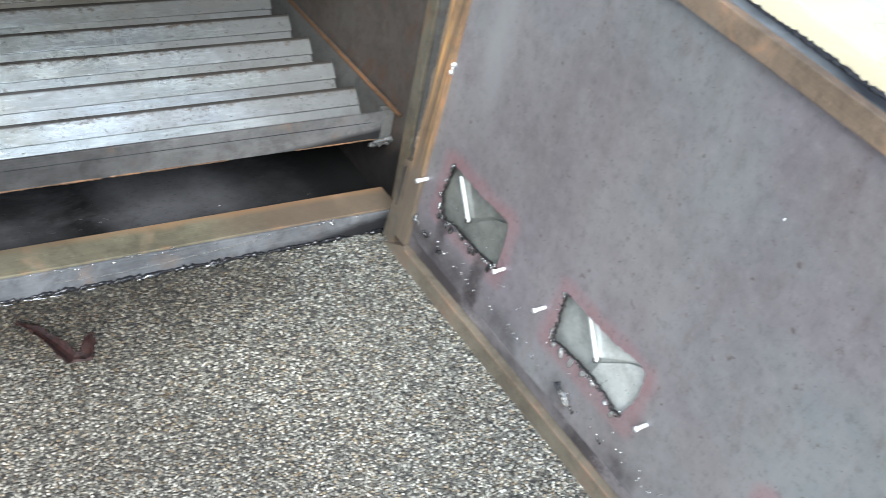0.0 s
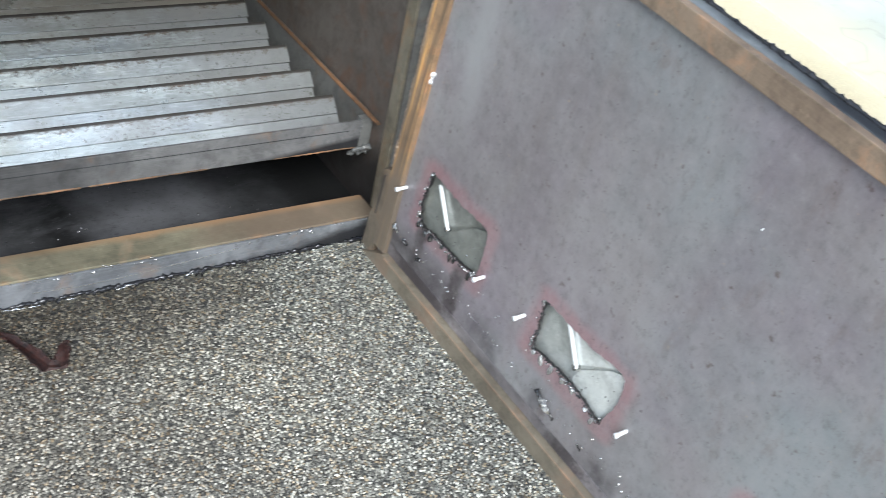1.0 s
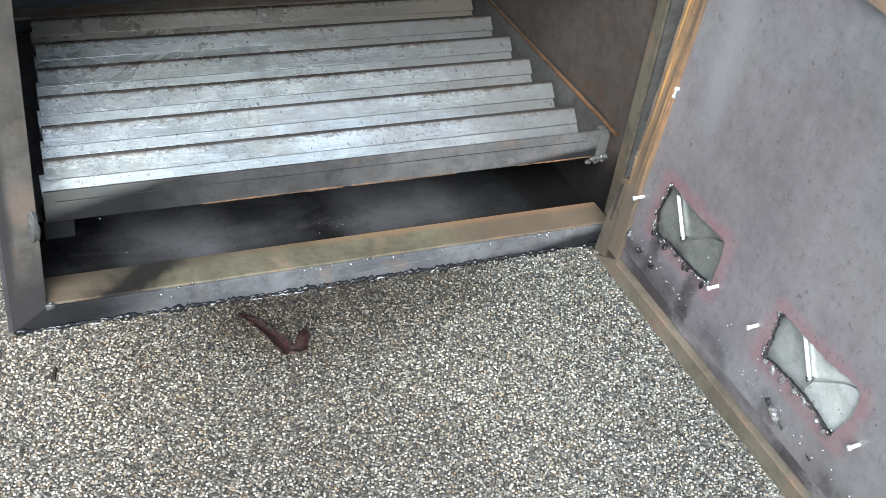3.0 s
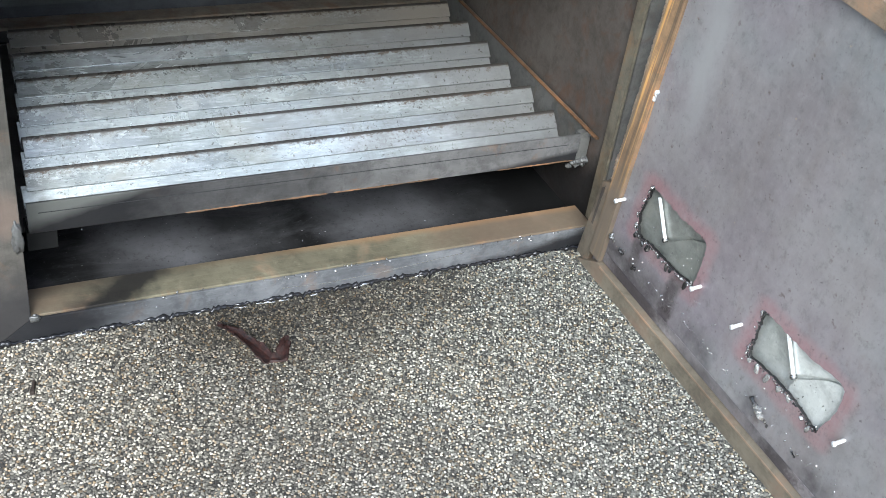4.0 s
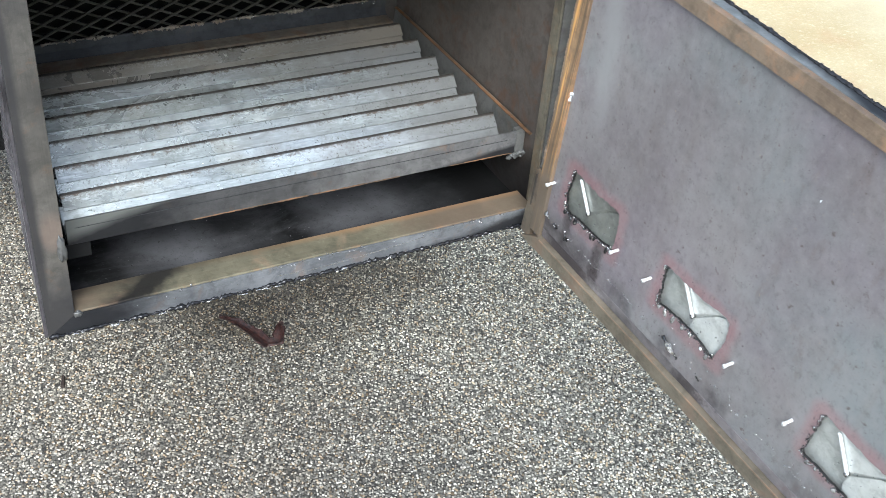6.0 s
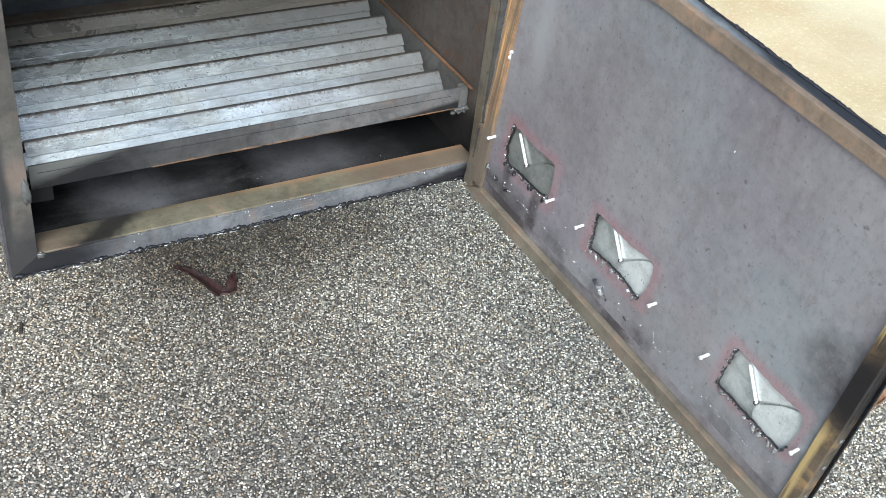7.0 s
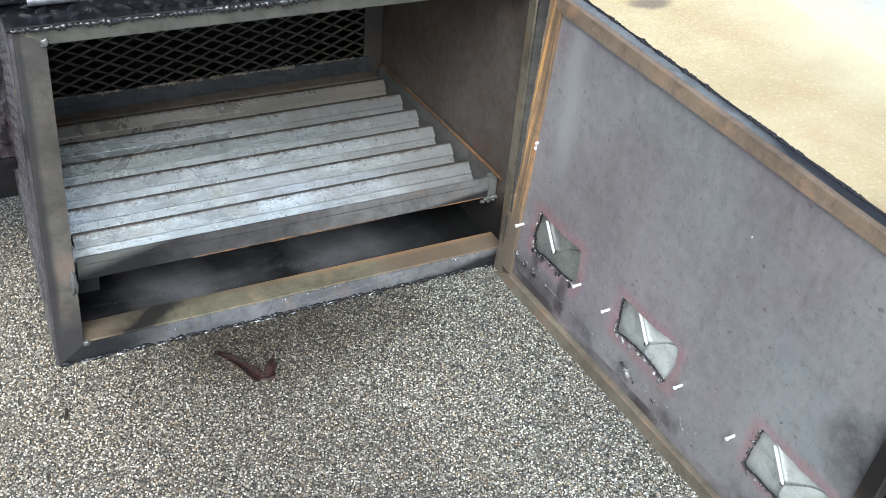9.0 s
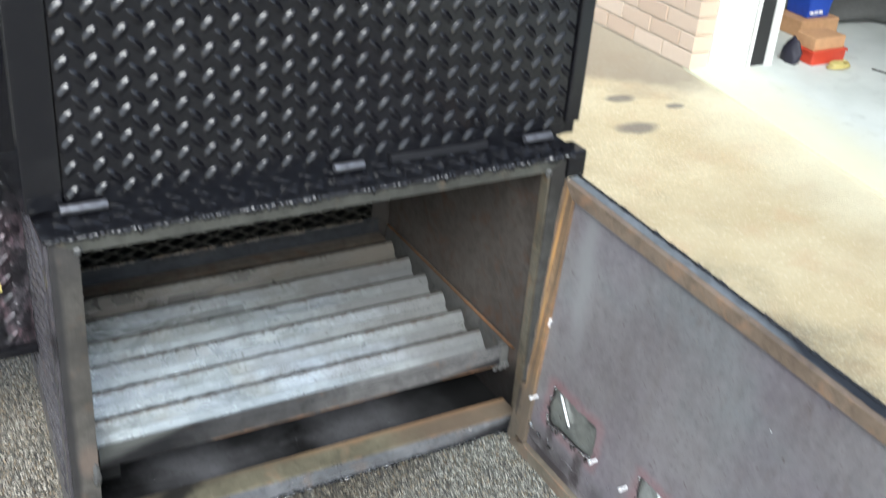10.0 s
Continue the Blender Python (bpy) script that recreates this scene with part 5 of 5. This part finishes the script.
door_bar(((D_LEFT, D_LOW), (D_RIGHT, D_LOW), (IN_R, IN_B), (IN_L, IN_B)), FOOTBAR, "tan bottom angle", 0.003, -0.008)
# tan strip stands in for light caught along the bottom angle's edge
part("foot_edge", block((IN_L + 0.006, -0.0092, IN_B - 0.0022), (IN_R - 0.004, -0.0070, IN_B - 0.0004), 0.0006), TOPBAR, door, "tan strip for the highlight on the bottom angle's edge")
door_bar(((D_RIGHT, D_LOW), (D_RIGHT, TOP_R), (IN_R, IN_TR), (IN_R, IN_B)), ENDBAR, "ochre free-end angle with scorched middle", 0.003)
part("top_leg", eased(hull([(D_LEFT, 0.0032, TOP_L - 0.004), (D_RIGHT, 0.0032, TOP_R - 0.004), (D_RIGHT, 0.018, TOP_R - 0.004), (D_LEFT, 0.018, TOP_L - 0.004), (D_LEFT, 0.0032, TOP_L), (D_RIGHT, 0.0032, TOP_R), (D_RIGHT, 0.018, TOP_R), (D_LEFT, 0.018, TOP_L)]), 0.0008), TOPLEG, door, "blue-grey top leg of the door angle")
part("bottom_leg", block((D_LEFT, 0.0032, D_LOW), (D_RIGHT, 0.018, D_LOW + 0.004), 0.001), GREY, door)
part("end_leg", block((D_RIGHT - 0.004, 0.0032, D_LOW + 0.0045), (D_RIGHT, 0.018, D_HIGH - 0.0045), 0.001), ENDLEG, door, "dark grey end leg with scorched middle")
part("foot_plate", block((IN_L + 0.001, -0.0008, IN_B + 0.001), (IN_R - 0.001, -0.0002, 0.044), 0.0003), FOOTPLATE, door, "dark scaly flat along the foot")


def door_fittings():
    rnd = random.Random(21)
    part("outer_skin", eased(hull([(0.044, 0.0182, D_LOW - 0.002), (D_RIGHT + 0.004, 0.0182, D_LOW - 0.002), (D_RIGHT + 0.004, 0.022, D_LOW - 0.002), (0.044, 0.022, D_LOW - 0.002), (0.0285, 0.0182, TOP_L), (D_RIGHT + 0.004, 0.0182, TOP_R), (D_RIGHT + 0.004, 0.022, TOP_R), (0.0285, 0.022, TOP_L)]), 0.001), BLACK, door, "black painted outer skin")
    bm = weld_run((D_LEFT, 0.0180, TOP_L + 0.0005), (D_RIGHT, 0.0180, TOP_R + 0.0005), 0.0024, 0.007, 31, 0.0, None, 0.75)
    part("edge_weld", bm, BLACK_WET, door, "lumpy black weld along the outer edge", True)
    for n, (cx, cz, hx, hz) in enumerate(HOLES):
        # slide plate behind the vent, its pivot and rib
        bm = block((cx - hx - 0.012, 0.0075, cz - hz - 0.010), (cx + hx + 0.012, 0.0105, cz + hz + 0.010), 0.0008)
        part("damper_plate", bm, DAMPER if n else DAMPER_SHADE, door, "pale grey-green damper plate behind the vent")
        px, pz = PIVOTS[n]
        bm = hull([(px, 0.0053, pz), (px - 0.036, 0.0053, pz + 0.046), (px + 0.050, 0.0053, pz + 0.046), (px + 0.046, 0.0053, pz + 0.040),
                   (px, 0.0074, pz), (px - 0.036, 0.0074, pz + 0.046), (px + 0.050, 0.0074, pz + 0.046), (px + 0.046, 0.0074, pz + 0.040)])
        part("damper_vane", bm, VANE_LIT if n else DAMPER_SHADE, door, "wedge-shaped vane, brightness painted in")
        far = cx + hx + 0.012
        bm = prism(((px + 0.004, pz - 0.003), (px + 0.016, pz + 0.009), (px + 0.032, pz + 0.0245), (far, pz + 0.045), (far, 0.088), (px + 0.006 + 0.010 * (n == 0), 0.088), (px + 0.001, pz - 0.016)), 0.0051, 0.0056, lambda a, b, c: (a, c, b))
        part("lower_vane", bm, (DAMPER_SHADE, VANE_LIT, VANE_LIT)[n], door, "pale scratched lower vane")
        bm = beads(bmesh.new(), [(rnd.uniform(px - 0.02, far - 0.02), 0.0040, rnd.uniform(cz - hz * 0.8, cz + hz * 0.4)) for _ in range(16)], 0.0008, 60 + n)
        part("vane_spatter", bm, SPATTER, door, "bright spatter on the damper", True, "stuff")
        for k in (0.0, 0.0019):
            part("damper_rib", eased(hull([(px - 0.0008 + k, 0.001, pz), (px + 0.0003 + k, 0.001, pz), (px + 0.0003 + k, 0.0040, pz), (px - 0.0008 + k, 0.0040, pz),
                                           (px - 0.0270 + k, 0.001, pz + 0.0335), (px - 0.0259 + k, 0.001, pz + 0.0335), (px - 0.0259 + k, 0.0040, pz + 0.0335), (px - 0.0270 + k, 0.0040, pz + 0.0335)]), 0.0004), BRIGHT, door, "bright rib")
        part("pivot_bolt", rod((px + 0.001, 0.006, pz - 0.002), (px + 0.001, 0.001, pz - 0.002), 0.0026), SPATTER, door, "bright pivot bolt", True)
        # slag along the lower and hinge-side edges
        line = hole_outline(n)
        bm = bmesh.new()
        spots = [p for p in line if p[1] < cz - hz * 0.5 or p[0] < cx - hx * 0.82]
        spots = [(a[0] + (b[0] - a[0]) * q, a[1] + (b[1] - a[1]) * q) for a, b in zip(spots, spots[1:]) for q in (0.0, 0.33, 0.66) if abs(a[0] - b[0]) + abs(a[1] - b[1]) < 0.02]
        beads(bm, [(s + rnd.uniform(-0.0015, 0.0012), -0.0006, z - rnd.uniform(-0.0004, 0.0022)) for s, z in spots if rnd.random() < (0.75 if z < cz - hz * 0.7 else 0.5)], 0.0010, 40 + n, 0.8)
        part("slag_edge", bm, SLAG_WET, door, "dark slag crust on the cut edge", True, "stuff")
        bm = beads(bmesh.new(), [(s - rnd.uniform(0.0, 0.003), -0.0010, z - rnd.uniform(0.0, 0.003)) for s, z in spots if rnd.random() < (0.22 if n else 0.4)], 0.0012, 80 + n, 0.8)
        part("slag_shine", bm, DRIP, door, "shiny slag crumbs on the cut edge", True, "stuff")
        for k in range(9):
            if rnd.random() < 0.3:
                continue
            q, long, r = -0.85 + 0.205 * k + rnd.uniform(-0.06, 0.06), rnd.uniform(0.004, 0.0120), rnd.uniform(0.0020, 0.0038)
            s = cx + q * hx + rnd.uniform(-0.003, 0.003)
            z = min(p[1] for p in line if abs(p[0] - s) < 0.006)
            bm = bmesh.new()
            rings = []
            for m, (f, w) in enumerate(((0.0, 0.6), (0.2, 0.8), (0.5, 1.0), (0.8, 0.8), (1.0, 0.25))):
                at = Vector((s + 0.25 * long * f * (1 if k % 2 else -0.4), -0.002, z + 0.001 - long * f))
                rings.append([bm.verts.new(at + Vector((math.cos(g * 1.047), 0.7 * math.sin(g * 1.047), 0.2 * math.sin(2 * g))) * r * w * rnd.uniform(0.8, 1.2)) for g in range(6)])
            for p, p2 in zip(rings, rings[1:]):
                for g in range(6):
                    bm.faces.new((p[g], p[(g + 1) % 6], p2[(g + 1) % 6], p2[g]))
            bm.faces.new(rings[0][::-1])
            bm.faces.new(rings[-1])
            part("slag_drip", bm, DRIP if n else SLAG_WET, door, "shiny grey slag drip below the vent")
    for s, z in ((0.061, 0.121), (0.199, 0.117), (0.261, 0.123), (0.408, 0.120), (0.501, 0.123), (0.648, 0.121)):
        bm = eased(rod((s, 0.0, z), (s, -0.0125, z), 0.0020, None, 10), 0.0004)
        rod((s, -0.0110, z), (s, -0.0136, z), 0.0026, bm)
        part("guide_bolt", bm, BRIGHT, door, "bright guide bolt", True)
    for s, z in ((0.054, 0.250), (0.427, 0.365)):
        bm = bmesh.new()
        beads(bm, [(s, -0.001, z), (s + 0.001, -0.002, z + 0.004), (s, -0.002, z - 0.003)] if s < 0.2 else [(s, -0.0005, z)], 0.0038 if s < 0.2 else 0.0016, 3)
        part("weld_dot", bm, BRIGHT, door, "bright weld blob", True)
    bm = bmesh.new()
    beads(bm, [(rnd.uniform(0.08, 0.64), -0.0008, 0.063 + abs(rnd.gauss(0.0, 0.004))) for _ in range(90)] + [(rnd.uniform(0.08, 0.64), -0.0006, 0.066 + abs(rnd.gauss(0.0, 0.02))) for _ in range(40)], 0.0010, 51)
    part("spatter", bm, SPATTER, door, "bright spatter along the foot", True, "stuff")
    for s, z, r in ((0.066, 0.070, 0.0045), (0.084, 0.066, 0.003), (0.110, 0.064, 0.0032), (0.322, 0.064, 0.006), (0.312, 0.069, 0.003), (0.335, 0.061, 0.003), (0.375, 0.062, 0.003)):
        bm = beads(bmesh.new(), [(s, -0.003, z), (s + r * 0.8, -0.003, z - r * 0.4), (s - r * 0.7, -0.003, z + r * 0.3)], r * 0.8, int(s * 1000), 0.7)
        part("slag_crumb", bm, DRIP if s in (0.322, 0.066) else SLAG_WET, door, "slag crumb stuck above the foot", False)
    for z in (0.065, 0.118, 0.164):
        part("rivet", rod((0.6775, 0.010, z), (0.6795, 0.010, z), 0.004), WELD, door, "pale rivet head", True)


door_fittings()


# ---- fallen leaf and crumbs
def curled_leaf(name, dark, light, label, m):
    spine = [Vector(p) for p in ((0.354, 0.512, 0.003), (0.374, 0.484, 0.006), (0.389, 0.447, 0.009), (0.406, 0.404, 0.006), (0.427, 0.400, 0.008), (0.438, 0.420, 0.016), (0.444, 0.432, 0.022))]
    wide = (0.001, 0.006, 0.0100, 0.0130, 0.0135, 0.009, 0.001)
    bm = bmesh.new()
    rows = []
    for i, (p, w) in enumerate(zip(spine, wide)):
        d = (spine[min(i + 1, 6)] - spine[max(i - 1, 0)]).normalized()
        n = d.cross(Vector((0, 0, 1))).normalized()
        rows.append([bm.verts.new(p + n * w * k + Vector((0, 0, 0.006 * k * k + 0.002 * math.sin(3 * i + k)))) for k in (-1, -0.5, 0, 0.5, 1)])
    for r, s in zip(rows, rows[1:]):
        for k in range(4):
            bm.faces.new((r[k], r[k + 1], s[k + 1], s[k]))
    k = Mat(name, 0.6)
    k.colour(k.mix(k.ramp(k.noise(110, 5, 0.7), (0.35, 0.0), (0.65, 1.0)), dark, light)).bump(k.noise(150, 3), 0.4, 0.001)
    bmesh.ops.subdivide_edges(bm, edges=list(bm.edges), cuts=4, use_grid_fill=True, smooth=1.0)
    rnd = random.Random(6)
    for v in bm.verts:
        if v.is_boundary:
            v.co += Vector((rnd.uniform(-1, 1), rnd.uniform(-1, 1), rnd.uniform(0, 1))) * 0.0035
    bmesh.ops.solidify(bm, geom=list(bm.faces), thickness=0.0008)
    bmesh.ops.transform(bm, matrix=m, verts=bm.verts)
    tagged(part("leaf", bm, k.m), label, "leaf")


curled_leaf("brown_leaf", (0.010, 0.004, 0.0035), (0.052, 0.016, 0.011), "curled dry red-brown leaf lying on the aggregate", Matrix())
curled_leaf("tan_leaf", (0.10, 0.05, 0.028), (0.27, 0.15, 0.08), "dry tan leaf lying beyond the open door", pose(1.475, -0.31, 0, 0, 0, 70) @ Matrix.Diagonal((1.3, 1.3, 1.3, 1)) @ pose(-0.4, -0.45, 0))
CRUMB = plain("dark_twig", (0.03, 0.02, 0.015), 0.8)
ob = part("twig", eased(hull([(0.046, 0.435, 0), (0.054, 0.435, 0), (0.060, 0.463, 0), (0.054, 0.465, 0), (0.047, 0.437, 0.007), (0.053, 0.437, 0.006), (0.058, 0.461, 0.008), (0.055, 0.462, 0.007)]), 0.001), CRUMB)
tagged(ob, "short dark twig on the aggregate", "twig")

# ---- house corner and garage
WX, CY = 3.03, 2.28
slab = part("garage_floor", eased(hull([(2.02, -5.0, -0.2), (8.6, -5.0, -0.2), (8.6, 3.4, -0.2), (3.185, 3.4, -0.2), (2.02, -5.0, 0.012), (8.6, -5.0, 0.012), (8.6, 3.4, 0.012), (3.185, 3.4, 0.012)]), 0.004), SLAB)
tagged(slab, "pale worn garage concrete floor", "floor", kind="structure")


def brick_wall():
    wall = part("wall_brick", block((WX + 0.006, CY + 0.006, 0.0), (WX + 0.10, 7.0, 2.7), 0), MORTAR)
    tagged(wall, "tan brick house wall with pale mortar", "wall", kind="structure")
    me = bpy.data.meshes.new("brick")
    bm = block((-0.05, -0.095, 0.0), (0.05, 0.095, 0.065), 0.003)
    bm.to_mesh(me)
    bm.free()
    me.materials.append(BRICK)
    count = 0
    for row in range(36):
        z = 0.012 + row * 0.075
        for col in range(24):
            y = CY + 0.095 + 0.2 * col + (0.1 if row % 2 else 0.0)
            if count >= 300 or y > 6.8 or (row > 10 and col > 7):
                continue
            b = new("brick", me)
            b.location = (WX + 0.05 + 0.0015 * math.sin(7 * row + 3 * col), y, z)
            b.parent = wall
            count += 1
        if row % 2:
            b = new("brick", me)
            b.location, b.scale = (WX + 0.05, CY + 0.045, z), (1, 0.47, 1)
            b.parent = wall


brick_wall()
jamb = part("door_jamb", block((3.135, CY - 0.06, 0.0), (3.292, CY + 0.12, 2.4), 0.004), WHITE)
tagged(jamb, "white painted garage door jamb", "jamb", kind="structure")
stop = part("door_stop", block((3.308, CY - 0.055, 0.0), (3.326, CY + 0.1, 2.4), 0.003), WHITE)
tagged(stop, "narrow white door stop strip", "door stop", kind="structure")
joint = part("joint_seal", block((3.292, CY - 0.045, 0.0), (3.308, CY + 0.1, 2.4), 0.002), SEAL)
tagged(joint, "thin black joint beside the white jamb", "seal", kind="structure")
seal = part("door_seal", block((3.328, CY - 0.05, 0.0), (3.41, CY + 0.1, 2.4), 0.004), SEAL)
tagged(seal, "dark grey rubber seal strip beside the jamb", "seal", kind="structure")
track = part("door_track", block((3.414, CY - 0.06, 0.0), (3.45, CY + 0.1, 2.4), 0.004), WHITE)
tagged(track, "white steel door track", "track", kind="structure")
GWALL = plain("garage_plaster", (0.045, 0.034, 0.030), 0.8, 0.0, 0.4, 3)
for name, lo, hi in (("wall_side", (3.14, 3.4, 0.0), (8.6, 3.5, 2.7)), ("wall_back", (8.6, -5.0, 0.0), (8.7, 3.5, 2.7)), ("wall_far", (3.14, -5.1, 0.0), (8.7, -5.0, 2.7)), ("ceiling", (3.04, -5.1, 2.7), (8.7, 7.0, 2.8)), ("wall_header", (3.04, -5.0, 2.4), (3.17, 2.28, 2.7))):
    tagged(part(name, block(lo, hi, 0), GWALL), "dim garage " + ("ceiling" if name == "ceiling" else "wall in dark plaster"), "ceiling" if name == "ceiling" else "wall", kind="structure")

RED = plain("red_plastic", (0.55, 0.06, 0.03), 0.45)
TAN = plain("tan_cardboard", (0.50, 0.28, 0.14), 0.8)
BLUE = plain("blue_plastic", (0.02, 0.07, 0.42), 0.45)


def crate(x, y):
    ob = part("crate", block((x - 0.10, y - 0.07, 0.012), (x + 0.10, y + 0.07, 0.070), 0.008), RED)
    tagged(ob, "red plastic tool crate on the garage floor", "crate")
    lid = part("rim", block((x - 0.105, y - 0.075, 0.064), (x + 0.105, y + 0.075, 0.076), 0.003), RED, ob)
    lid.matrix_parent_inverse = Matrix()
    tagged(part("cardboard_box", block((x - 0.095, y - 0.06, 0.0765), (x + 0.09, y + 0.06, 0.132), 0.005), TAN), "tan cardboard box lying on the red crate", "box")


crate(3.715, 2.215)


def tub(x, y):
    """Blue plastic tub with a rolled rim and a pale label."""
    ob = new("storage_tub")
    ob.location = (x, y, 0.012)
    tagged(ob, "blue plastic storage tub standing on a tan box", "tub")
    body = hull([(-0.07, -0.07, 0.08), (0.07, -0.07, 0.08), (0.07, 0.07, 0.08), (-0.07, 0.07, 0.08), (-0.085, -0.085, 0.33), (0.085, -0.085, 0.33), (0.085, 0.085, 0.33), (-0.085, 0.085, 0.33)])
    part("body", eased(body, 0.012), BLUE, ob)
    part("rim", block((-0.093, -0.093, 0.32), (0.093, 0.093, 0.345), 0.008), BLUE, ob)
    for k in range(3):
        part("label_bar", block((-0.062 + 0.030 * k, -0.078, 0.10), (-0.042 + 0.030 * k, -0.068, 0.115), 0.002), WHITE, ob, "white label bar")
    box = part("cardboard_box", block((x - 0.13, y - 0.10, 0.012), (x + 0.12, y + 0.10, 0.092), 0.006), TAN)
    tagged(box, "worn tan cardboard box under the blue tub", "box")


tub(3.99, 2.57)


def lumpy(name, centre, size, material, label, category, seed):
    bm = bmesh.new()
    bmesh.ops.create_icosphere(bm, subdivisions=3, radius=1)
    for v in bm.verts:
        n = noise.noise(v.co * 1.7 + Vector((seed, 0, 0))) * 0.45 + noise.noise(v.co * 4.0 + Vector((0, seed, 0))) * 0.15
        v.co = v.co * (1 + n)
        v.co = Vector((v.co.x * size[0], v.co.y * size[1], max(v.co.z, -0.55) * size[2]))
    low = min(v.co.z for v in bm.verts)
    ob = part(name, bm, material, None, "", True)
    ob.location = (centre[0], centre[1], 0.012 - low)
    tagged(ob, label, category)


lumpy("tool_bag", (3.555, 2.215), (0.026, 0.045, 0.070), plain("black_bag_cloth", (0.02, 0.018, 0.03), 0.6), "dark crumpled bag leaning beside the door track", "bag", 1.0)
lumpy("tarpaulin", (4.80, 2.72), (0.55, 0.28, 0.11), plain("grey_tarpaulin", (0.09, 0.09, 0.085), 0.8), "dark grey heap of tarpaulin on the garage floor", "tarpaulin", 4.0)
lumpy("white_jug", (4.50, 2.36), (0.04, 0.035, 0.06), WHITE, "small white plastic jug on the garage floor", "jug", 7.0)


def cord(name, points, r, material, label, category):
    c = bpy.data.curves.new(name, "CURVE")
    c.dimensions, c.bevel_depth, c.bevel_resolution = "3D", r, 2
    sp = c.splines.new("POLY")
    sp.points.add(len(points) - 1)
    for p, q in zip(sp.points, points):
        p.co = (*q, 1)
    c.materials.append(material)
    tagged(new(name, c), label, category)


cord("yellow_rope", [(3.72 + 0.07 * math.cos(a * 0.5) * (1 - a * 0.01), 2.085 + 0.03 * math.sin(a * 0.5), 0.017 + 0.0006 * a) for a in range(40)], 0.004, YELLOW, "coil of yellow rope on the garage floor", "rope")
cord("floor_cord", [(3.86 + 0.004 * a, 2.02 - 0.012 * a + 0.02 * math.sin(a * 0.5), 0.016) for a in range(24)], 0.0035, CRUMB, "thin dark cord lying on the concrete", "cord")
